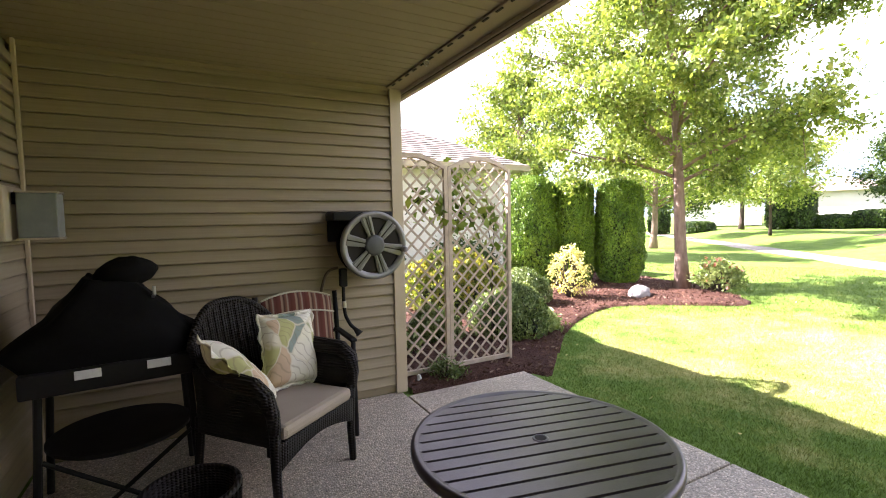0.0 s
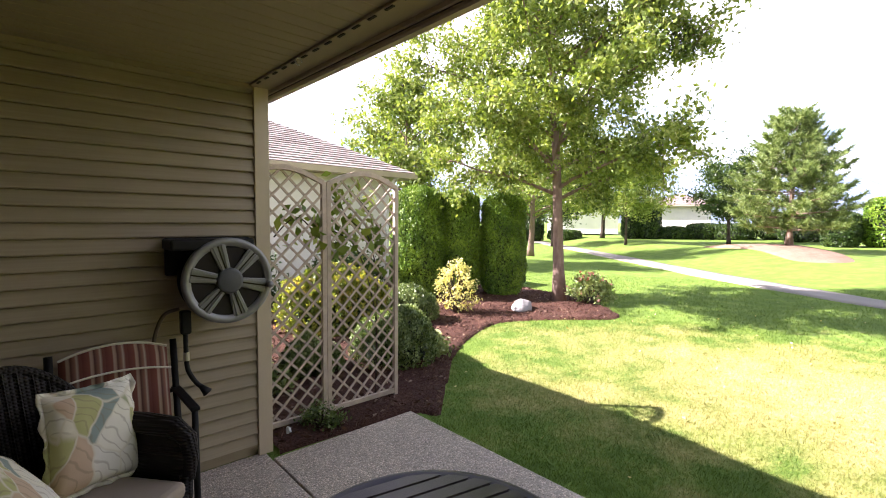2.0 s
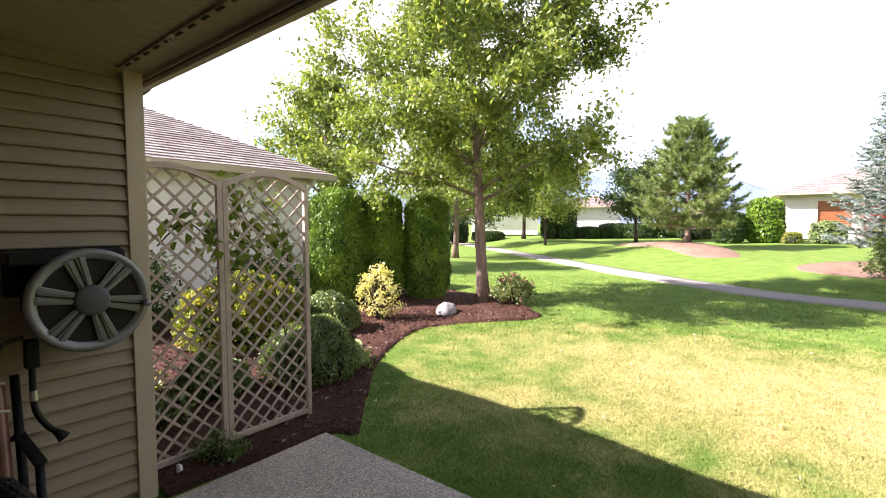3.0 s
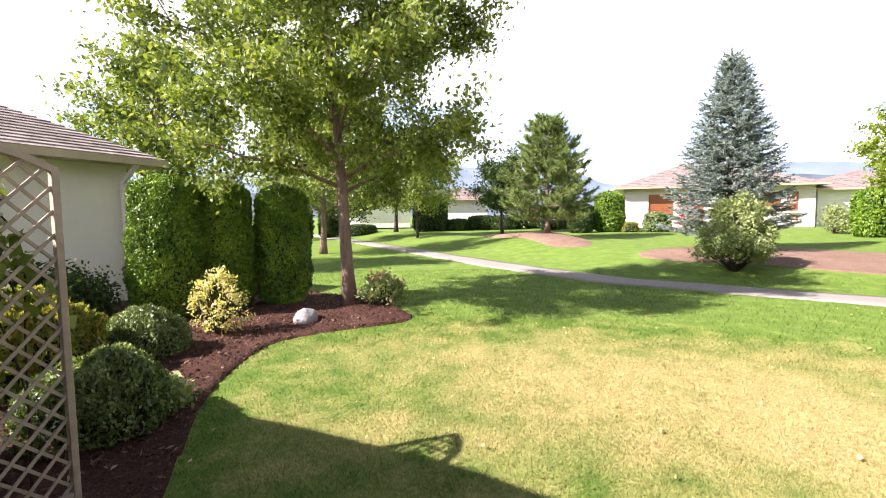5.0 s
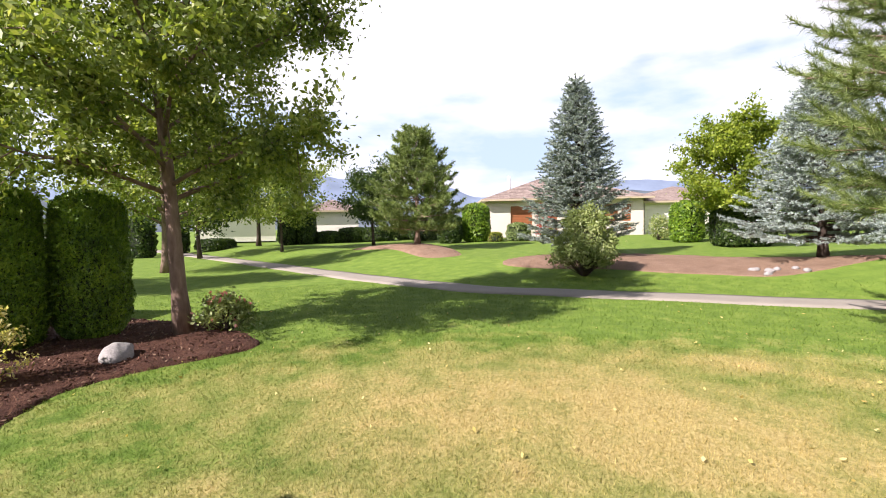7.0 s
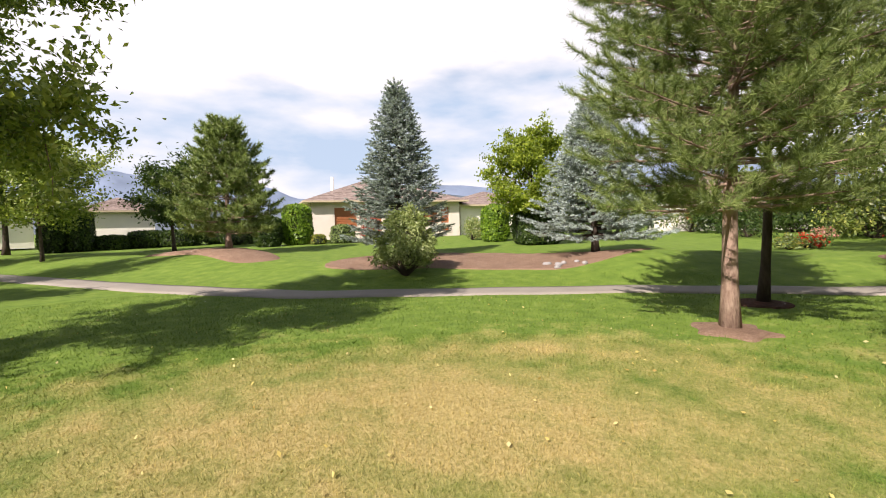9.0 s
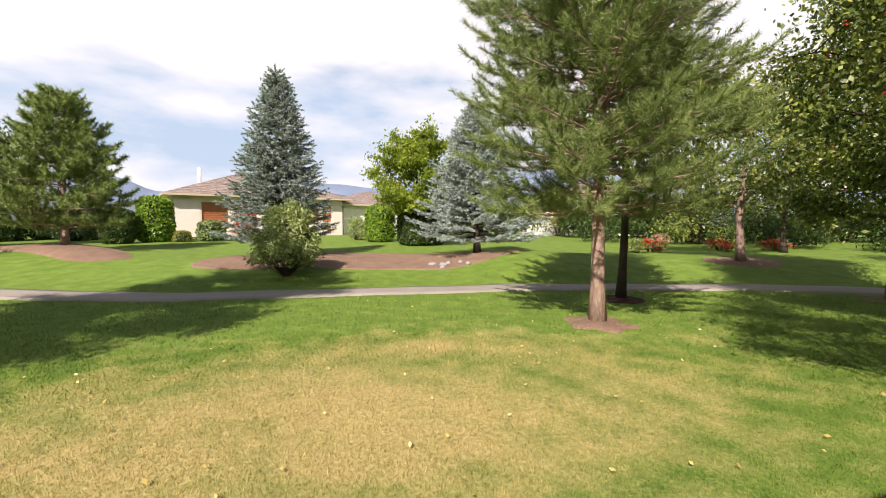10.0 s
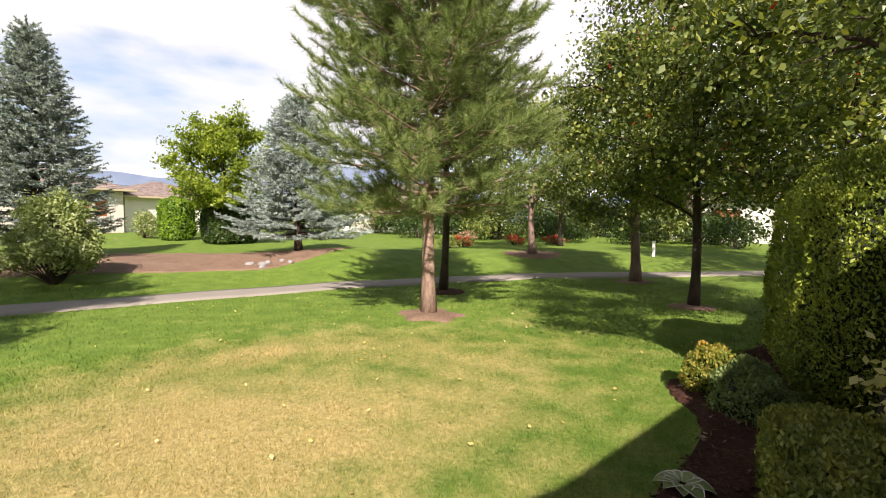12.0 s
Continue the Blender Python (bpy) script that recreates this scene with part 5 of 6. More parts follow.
def shrub(name, m, label, seed, rx, ry, h, leaf, leaves, size, category="shrub", flowers=None, nflowers=0, loose=0.2, bark=None, aspect=0.5, group="", clumps=26):
    """A bush: stems from the ground and uneven clumps of leaves."""
    rng = rng_of(seed)
    t = thing(name, m, label, category, group)
    wood, cl = Shape(), []
    for k in range(clumps):
        a, e = rng.uniform(0, math.tau), rng.uniform(-0.05, 1.0)
        r = math.sqrt(max(0.05, 1 - e * e)) * rng.uniform(0.45, 0.95)
        p = np.array((math.cos(a) * r * rx, math.sin(a) * r * ry, h * (0.22 + 0.72 * max(0, e)) * rng.uniform(0.8, 1.05)))
        cl.append(p)
        wood.tube([(p[0] * 0.08, p[1] * 0.08, 0), (p[0] * 0.5, p[1] * 0.5, p[2] * 0.55), tuple(p)], [0.012, 0.008, 0.003], 5, False)
    part("woody_base", wood, bark or BARK_DARK, t)
    cl = np.array(cl)
    c = cl[rng.integers(0, clumps, leaves)] + rng.normal(size=(leaves, 3)) * np.array((rx, ry, h * 0.55)) * loose
    c = c[c[:, 2] > 0.02]
    part("leaves", leaf_mesh("leaves", c, size, rng, aspect, np.array((0, 0, 0.3))), leaf, t)
    if flowers is not None:
        f = cl[rng.integers(0, clumps, nflowers)] + rng.normal(size=(nflowers, 3)) * np.array((rx, ry, h * 0.5)) * loose * 0.9 + np.array((0, 0, 0.05 * h))
        f = np.repeat(f, 7, axis=0) + rng.normal(size=(nflowers * 7, 3)) * 0.016
        part("flowers", leaf_mesh("flowers", f, 0.05, rng, 0.8), flowers, t)["kind"] = "stuff"
    return t


def at(x, y, rz=0, dz=0.0):
    return pose(x, y, gz(x, y) + dz, 0, 0, rz)


# the big ash in the garden bed
broadleaf("ash_tree", at(8.38, 5.5), "tall green deciduous tree in the mulch bed", "tree", 12, 8.2, 2.05, 2.9, 0.118, BARK_ASH, L_ASH, 108000, 0.092, lean=(-0.02, 0.06), crown_low=2.05, limb_count=32, spread_leaf=0.20)
# three clipped cedars in a row
for i, (x, y, rx, ry, h) in enumerate(((6.55, 7.78, 0.60, 0.58, 2.34), (7.42, 7.45, 0.50, 0.49, 2.30), (8.22, 6.88, 0.54, 0.52, 2.26))):
    clipped("cedar_hedge", at(x, y, 30), "clipped columnar green cedar in the garden bed", 21 + i, rx, ry, h, L_CEDAR, 48000, 0.049, 2.2, rough=0.034, taper=0.20, dome=0.84, aspect=0.42, group="row of clipped cedars")
shrub("variegated_shrub", at(6.0, 6.05), "loose cream-yellow variegated shrub before the cedars", 31, 0.47, 0.47, 0.95, L_GOLD, 1750, 0.05, loose=0.08, clumps=60)
shrub("rose_bush", at(8.62, 4.95), "low green rose bush with pink flowers by the tree", 32, 0.44, 0.44, 0.62, L_BUSH, 1900, 0.07, flowers=L_PINK, nflowers=40, loose=0.15, clumps=34)
clipped("low_shrub", at(3.50, 4.47), "rounded grey-green clipped shrub in the mulch", 33, 0.52, 0.50, 0.64, L_SAGE, 16000, 0.038, 2.1, 0.25, "shrub", "rounded shrubs", 0.055, dome=0.3)
clipped("low_shrub", at(4.95, 6.05), "rounded grey-green clipped shrub in the mulch", 34, 0.50, 0.48, 0.56, L_SAGE, 15000, 0.038, 2.1, 0.25, "shrub", "rounded shrubs", 0.05, dome=0.5)
clipped("low_shrub", at(2.62, 4.75), "low dark rounded shrub behind the trellis", 35, 0.34, 0.32, 0.42, L_SAGE, 16000, 0.036, 2.1, 0.25, "shrub", "rounded shrubs", 0.055, dome=0.3)
clipped("golden_shrub", at(3.75, 6.25), "dome-shaped golden shrub with orange tips", 36, 0.85, 0.65, 1.0, L_AMBER, 17000, 0.058, 2.1, 0.25, "shrub", "", 0.10, dome=0.25)
shrub("low_leafy_plant", at(1.98, 4.45), "low grey-green leafy plant in the mulch behind the trellis", 37, 0.26, 0.24, 0.3, L_SAGE, 700, 0.06, loose=0.3, clumps=16)
shrub("low_leafy_plant", at(2.15, 5.4), "low grey-green leafy plant in the mulch behind the trellis", 38, 0.22, 0.22, 0.22, L_BUSH, 420, 0.06, loose=0.3, clumps=14)
shrub("dark_juniper", at(4.9, 8.2), "dark spreading juniper by the neighbour's wall", 39, 0.75, 0.55, 0.95, L_DARK, 5200, 0.07, loose=0.25)
shrub("dark_juniper", at(3.1, 8.1), "dark spreading juniper by the neighbour's wall", 40, 0.7, 0.55, 1.15, L_DARK, 4600, 0.07, loose=0.25)
shrub("dark_juniper", at(5.75, 8.7), "dark spreading juniper by the neighbour's wall", 43, 0.5, 0.45, 0.8, L_DARK, 3200, 0.07, loose=0.25)
shrub("small_herb", at(2.05, 3.45), "small tuft of green herb at the trellis foot", 41, 0.14, 0.12, 0.20, L_SAGE, 900, 0.03, loose=0.3, clumps=14)
shrub("low_leafy_plant", at(3.98, 4.42), "low bright green plant at the bed's edge", 42, 0.22, 0.2, 0.24, L_BUSH, 700, 0.07, loose=0.3, clumps=14)

# climber on the trellis
rng = rng_of(51)
vine = thing("climbing_rose", pose(2.4, 3.66, 0), "thin climbing rose with large leaves on the trellis", "climber")
w = Shape()
vp = []
for a, b, c, d in (((0.28, 0, 0.0), (0.30, 0.02, 0.7), (0.1, 0.03, 1.35), (-0.30, 0.0, 1.55)), ((0.28, 0, 0.0), (0.32, 0.03, 0.9), (0.32, 0.02, 1.5), (0.08, 0.02, 1.80)), ((0.0, 0.03, 1.42), (-0.2, 0.0, 1.40), (-0.42, 0.02, 1.6), (-0.62, 0.0, 1.45)), ((0.3, 0.03, 1.2), (0.2, 0, 1.45), (0.0, 0.02, 1.62), (-0.1, 0.0, 1.86))):
    pts = smooth3([a, b, c, d], 8)
    w.tube(pts, 0.005, 5, False)
    vp += [p for p in pts if p.z > 1.15]
part("stem", w, BARK_DARK, vine)
vp = np.array([tuple(p) for p in vp])
c = vp[rng.integers(0, len(vp), 190)] + rng.normal(size=(190, 3)) * np.array((0.07, 0.045, 0.07))
part("leaves", leaf_mesh("leaves", c, 0.105, rng, 0.65), L_ASH, vine)


def boulder(name, m, label, r, seed, group=""):
    s = Shape()
    n, k = 18, 11
    for j in range(k):
        th = math.pi * j / (k - 1)
        for i in range(n):
            ph = math.tau * i / n
            d = Vector((math.sin(th) * math.cos(ph), math.sin(th) * math.sin(ph), math.cos(th)))
            q = 1 + 0.22 * noise.noise(d * 1.3 + Vector((seed, 0, 0))) + 0.07 * noise.noise(d * 4 + Vector((0, seed, 0)))
            s.v.append((d.x * q * r[0], d.y * q * r[1], max(-0.05, d.z * q * r[2])))
    s.f = [(j * n + i, j * n + (i + 1) % n, (j + 1) * n + (i + 1) % n, (j + 1) * n + i) for j in range(k - 1) for i in range(n)]
    o = part(name, s, STONE, smooth=True)
    o.matrix_world = m
    return tagged(o, label, "rock", group)


boulder("boulder", at(7.05, 5.42, 25, 0.06), "pale grey rounded boulder on the mulch", (0.29, 0.18, 0.15), 4)
rng = rng_of(61)
for i in range(9):
    x, y = 14.15 + rng.uniform(-0.35, 0.4), -6.1 + rng.uniform(-0.45, 0.45)
    boulder("cobble", at(x, y, rng.uniform(0, 180), 0.04), "pale cobble stone on the bare bank", (0.10, 0.08, 0.06), 10 + i, "pile of cobbles")

# pines, spruces and other trees of the green
conifer("pine_tree", at(7.23, -4.75), "bushy green pine with long needles on the lawn", 71, 7.8, 1.75, 2.08, 0.112, BARK_PINE, L_PINE, 0.30, 8, 0.135, 60, 0.0062, 0.14, 2.1, 0.62, 0.30, 0.38, True)
conifer("pine_tree", at(24.2, 4.75, 40, 0.15), "open-crowned green pine on a bare mound", 72, 5.7, 0.75, 2.6, 0.13, BARK_PINE, L_PINE, 0.48, 7, 0.20, 30, 0.026, 0.10, 1.05, 0.75, 0.40, 0.5, True)
conifer("blue_spruce", at(18.6, -2.0, 10), "tall grey-blue spruce with dense branches", 73, 6.15, 0.6, 1.95, 0.14, BARK_DARK, L_SPRUCE, 0.27, 8, 0.085, 25, 0.029, 0.06, 0.98, 0.6, 0.21, 0.44)
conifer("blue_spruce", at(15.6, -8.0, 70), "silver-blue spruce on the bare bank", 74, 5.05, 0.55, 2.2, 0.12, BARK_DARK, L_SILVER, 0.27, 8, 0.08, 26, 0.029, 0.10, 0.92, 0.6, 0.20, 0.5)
shrub("pale_green_bush", at(15.0, -1.62), "leafy pale green bush on the bare bank", 75, 0.98, 0.98, 2.0, L_BUSH, 9500, 0.09, loose=0.085, clumps=120)
broadleaf("lime_tree", at(22.6, -9.0), "light yellow-green leafy tree beside the spruce", "tree", 77, 5.2, 1.5, 2.2, 0.11, BARK_DARK, L_LIME, 25000, 0.13, crown_low=1.75, limb_count=26, spread_leaf=0.2, aspect=0.6)
broadleaf("dark_trunk_tree", at(8.68, -6.9), "slim dark-trunked tree behind the pine", "tree", 78, 8.0, 2.4, 1.5, 0.085, BARK_DARK, L_ASH, 9000, 0.12, limb_count=14)
broadleaf("hawthorn_tree", at(4.1, -8.45), "dark green hawthorn with red berries", "tree", 79, 6.8, 1.6, 2.35, 0.085, BARK_DARK, L_CRAB, 50000, 0.076, crown_low=1.5, berries=90, limb_count=20, spread_leaf=0.32, aspect=0.65, group="hawthorns along the path")
broadleaf("hawthorn_tree", at(6.0, -11.5), "green hawthorn with red berries by the path", "tree", 80, 6.4, 1.6, 2.05, 0.13, BARK_ASH, L_CRAB, 32000, 0.092, crown_low=1.5, berries=60, limb_count=19, spread_leaf=0.32, aspect=0.65, group="hawthorns along the path")
broadleaf("hawthorn_tree", at(10.4, -14.3), "green tree in a soil ring beyond the path", "tree", 81, 5.6, 1.6, 2.3, 0.13, BARK_ASH, L_CRAB, 8000, 0.13, berries=20, limb_count=14, spread_leaf=0.34, aspect=0.65)
broadleaf("green_tree", at(11.6, -19.5), "green tree beyond the path", "tree", 82, 6.0, 1.5, 2.6, 0.12, BARK_DARK, L_CRAB, 7000, 0.16, limb_count=14, spread_leaf=0.4)
broadleaf("green_tree", at(2.4, -17.0), "dark green tree at the far end of the lawn", "tree", 83, 7.5, 1.7, 3.4, 0.14, BARK_DARK, L_DARK, 9000, 0.17, limb_count=15, spread_leaf=0.45)
broadleaf("green_tree", at(-1.0, -12.5), "dark green tree behind the tall hedge", "tree", 84, 8.0, 2.0, 3.4, 0.14, BARK_DARK, L_DARK, 12000, 0.14, limb_count=16, spread_leaf=0.42)
broadleaf("green_tree", at(20.0, -24.0), "tall green tree far across the lawn", "tree", 85, 10.5, 2.5, 3.6, 0.2, BARK_DARK, L_CRAB, 8000, 0.22, limb_count=15, spread_leaf=0.45)
broadleaf("green_tree", at(8.0, -29.0), "tall green tree far across the lawn", "tree", 86, 9.5, 2.0, 3.8, 0.2, BARK_DARK, L_DARK, 7000, 0.25, limb_count=15, spread_leaf=0.5)
# trees seen past the big ash
broadleaf("green_tree", at(11.2, 14.2), "broad light green tree behind the neighbour's house", "tree", 87, 6.9, 1.0, 2.35, 0.2, BARK_ASH, L_ASH, 24000, 0.15, limb_count=26, spread_leaf=0.32, aspect=0.55)
broadleaf("green_tree", at(18.2, 13.6), "green shade tree on the far lawn", "tree", 88, 6.2, 1.7, 3.0, 0.15, BARK_ASH, L_ASH, 17000, 0.15, limb_count=18, spread_leaf=0.40)
broadleaf("green_tree", at(33.5, 18.3), "small green tree on the far lawn", "tree", 89, 6.6, 1.9, 3.6, 0.16, BARK_DARK, L_ASH, 18000, 0.19, limb_count=15, spread_leaf=0.4)
broadleaf("green_tree", at(27.2, 13.4), "slim green tree on the far lawn", "tree", 90, 5.4, 1.5, 2.7, 0.08, BARK_DARK, L_ASH, 17000, 0.16, limb_count=15, spread_leaf=0.34)
broadleaf("green_tree", at(30.6, 8.9), "round dark green tree by the far houses", "tree", 91, 4.7, 1.3, 1.9, 0.1, BARK_DARK, L_DARK, 11000, 0.17, limb_count=16, spread_leaf=0.36)
broadleaf("dark_leaved_tree", at(26.3, 17.9), "dark leaved tree far off across the lawn", "tree", 92, 5.6, 1.5, 2.8, 0.12, BARK_DARK, L_DARK, 9000, 0.2, limb_count=15, spread_leaf=0.42)
broadleaf("green_tree", at(45.0, 33.0), "tall green tree beyond the far houses", "tree", 93, 8.5, 1.5, 4.0, 0.2, BARK_DARK, L_ASH, 6000, 0.3, limb_count=14, spread_leaf=0.55)

broadleaf("hawthorn_tree", at(1.75, -6.9), "dark green hawthorn with red berries behind the hedge", "tree", 94, 6.2, 1.5, 2.1, 0.09, BARK_DARK, L_CRAB, 30000, 0.085, crown_low=1.3, berries=60, limb_count=20, spread_leaf=0.32, aspect=0.65)
broadleaf("hawthorn_tree", at(1.97, -3.12), "green hawthorn with red berries over the house corner", "tree", 96, 6.3, 2.5, 1.2, 0.06, BARK_DARK, L_CRAB, 15000, 0.06, crown_low=2.35, berries=36, limb_count=20, spread_leaf=0.26, aspect=0.65)
# clipped shrubs of the right-hand bed
clipped("tall_hedge", at(1.82, -4.72, 8), "tall clipped green cedar hedge, half in house shade", 95, 0.95, 1.05, 2.22, L_HEDGE, 68000, 0.037, 4.6, 0.10, rough=0.045, dome=0.68, aspect=0.45)
clipped("golden_shrub", at(3.16, -3.78), "golden-leaved low shrub at the corner of the bed", 96, 0.21, 0.23, 0.46, L_AMBER, 5200, 0.036, 2.1, 0.25, "shrub", "", 0.09, dome=0.3)
clipped("low_shrub", at(2.80, -3.42), "dark green low clipped shrub", 97, 0.34, 0.34, 0.44, L_SAGE, 9000, 0.03, 2.1, 0.25, "shrub", "rounded shrubs", 0.08, dome=0.3)
clipped("box_hedge", at(2.18, -1.95, 4), "low clipped boxwood hedge with reddish tips", 98, 0.46, 0.62, 0.54, L_BOX, 28000, 0.029, 3.4, 0.08, "hedge", "", 0.04)


def hosta(m):
    """Broad arching leaves with cream margins."""
    h = thing("hosta_plant", m, "small cream-edged hosta in the mulch", "plant")
    for k in range(9):
        az, ln, w = k * 2.4, 0.12 + 0.03 * math.sin(k * 1.9), 0.058
        o, sd = Vector((math.cos(az), math.sin(az), 0)), Vector((-math.sin(az), math.cos(az), 0))
        for name, mat, lo, hi, lift in (("leaf", L_BUSH, -0.84, 0.84, 0.0), ("leaf_margin", PIPING, -1.0, -0.84, 0.001), ("leaf_margin", PIPING, 0.84, 1.0, 0.001)):
            rows = []
            for i in range(8):
                u = i / 7
                wd = w * math.sin(math.pi * min(1, 0.06 + 0.94 * u ** 0.8)) ** 0.8
                c = o * (0.02 + ln * u) + Vector((0, 0, 0.03 + 0.09 * u - 0.11 * u * u + lift))
                rows.append([c + sd * wd * q + Vector((0, 0, 0.012 * abs(q))) for q in (lo, lo + (hi - lo) * 0.33, lo + (hi - lo) * 0.67, hi)])
            part(name, Shape().sheet(rows), mat, h, smooth=True, thick=0.002)
    return h


hosta(at(2.97, -1.92, 0, 0.03))
shrub("white_edged_shrub", at(1.93, -2.80), "white-edged leafy shrub under the hedge", 100, 0.24, 0.24, 0.95, L_GOLD, 260, 0.07, loose=0.25, clumps=16)

for i, a in enumerate(range(-91, -24, 6)):
    r = 33.5 + 2.5 * math.sin(i * 2.7)
    shrub("far_bush", at(2.4 + r * math.cos(radians(a)), 0.8 + r * math.sin(radians(a))), "tall dark green bush closing the far lawn", 170 + i, 2.1, 2.1, 2.9 + 0.6 * math.sin(i * 1.7), L_DARK if i % 4 else L_CRAB, 2600, 0.2, loose=0.2, clumps=54)

# planting before the far houses
clipped("round_hedge", at(26.8, -8.7), "dome of clipped bright green cedar", 101, 0.78, 0.78, 2.1, L_CEDAR, 9000, 0.11, 2.4, 0.1, rough=0.05)
clipped("dark_hedge", at(23.2, -9.6), "dark green clipped hedge in shade", 102, 1.1, 1.2, 1.75, L_DARK, 7000, 0.13, 3.0, 0.1, rough=0.05)
clipped("column_hedge", at(31.8, 2.3), "green columnar cedar beside the far house", 103, 0.95, 0.95, 2.5, L_CEDAR, 7000, 0.13, 2.6, 0.15)
clipped("round_hedge", at(30.8, 3.9), "dark green round shrub beside the far house", 104, 0.8, 0.8, 1.8, L_DARK, 6000, 0.14, 2.4, 0.15)
clipped("gold_ball_shrub", at(31.0, 1.05), "small golden ball shrub before the far house", 105, 0.48, 0.48, 0.62, L_AMBER, 900, 0.11, 2.2, 0.25, "shrub", "golden ball shrubs")
clipped("gold_ball_shrub", at(31.0, -2.2), "small golden ball shrub before the far house", 106, 0.52, 0.52, 0.75, L_AMBER, 900, 0.11, 2.2, 0.25, "shrub", "golden ball shrubs")
clipped("low_shrub", at(31.5, -0.4), "low green shrub before the far house", 107, 1.0, 0.8, 1.15, L_SAGE, 2000, 0.13, 2.2, 0.25, "shrub")
shrub("red_maple", at(31.9, -2.1), "small red-leaved maple before the far house", 108, 0.65, 0.65, 2.3, L_MAPLE, 1300, 0.13, loose=0.2, clumps=30)
shrub("flowering_bush", at(29.2, -8.1), "pale flowering bush at the house corner", 109, 0.8, 0.8, 1.3, L_BUSH, 1800, 0.13, flowers=L_GOLD, nflowers=80)
for i, (x, y, h) in enumerate(((34.5, 16.4, 2.5), (34.9, 15.2, 2.5), (27.6, 22.6, 2.7), (33.2, 21.4, 0.8), (37.2, 12.2, 1.1), (37.0, 10.2, 1.1), (36.4, 14.0, 0.9), (31.5, 23.2, 2.4), (29.4, 25.0, 2.4), (26.5, 27.5, 2.6), (38.5, 8.0, 1.8), (36.0, 6.3, 1.6))):
    clipped("far_hedge", at(x, y), "dark green clipped hedge before the far houses", 110 + i, 0.75 if h > 2 else 1.5, 0.75 if h > 2 else 1.2, h, L_DARK, 2800, 0.16, 2.6, 0.1)
for i, (x, y, f, lab) in enumerate(((14.4, -14.6, L_AMBER, "bed of yellow and red flowers"), (14.6, -15.6, L_RED, "bed of red flowers"), (13.6, -18.6, L_RED, "bed of red flowers"), (12.4, -20.6, L_RED, "bed of red flowers"), (17.0, -19.6, L_PINK, "bed of pink flowers"))):
    shrub("flower_bed", at(x, y), lab + " beyond the path", 120 + i, 0.55, 0.55, 0.5, L_SAGE, 500, 0.1, "flowers", f, 170)
for i, (x, y, r, h) in enumerate(((18.0, -23.0, 1.4, 1.5), (9.5, -24.0, 1.5, 1.4), (5.0, -23.5, 1.5, 1.5), (0.5, -22.0, 1.6, 1.6), (13.2, -23.8, 1.2, 1.2), (20.5, -19.5, 1.4, 1.5))):
    shrub("far_bush", at(x, y), "dark green bush far across the lawn", 130 + i, r, r, h, L_DARK, 1700, 0.16, loose=0.24)


for i, a in enumerate(range(-94, -40, 6)):
    r = 30 + 3.5 * math.sin(i * 1.9)
    x, y = 2.4 + r * math.cos(radians(a)), 0.8 + r * math.sin(radians(a))
    shrub("far_bush", at(x, y), "tall dark green bush closing the far lawn", 150 + i, 1.9, 1.9, 2.1 + 0.6 * math.sin(i * 2.3), L_DARK if i % 3 else L_CRAB, 2600, 0.19, loose=0.2, clumps=54)


# ---- the neighbours' houses ----
def walls_with_holes(w, h, holes):
    """Boxes of a wall in the plane y = 0..0.2, with openings (x0, z0, x1, z1)."""
    s = Shape()
    xs = sorted({0, w, *[q for k in holes for q in (k[0], k[2])]})
    for a, b in zip(xs, xs[1:]):
        cuts = sorted((k[1], k[3]) for k in holes if k[0] <= a + 1e-6 and k[2] >= b - 1e-6)
        z = 0.0
        for c, d in cuts:
            if c > z:
                s.box(a, 0, z, b, 0.2, c)
            z = d
        if z < h:
            s.box(a, 0, z, b, 0.2, h)
    return s


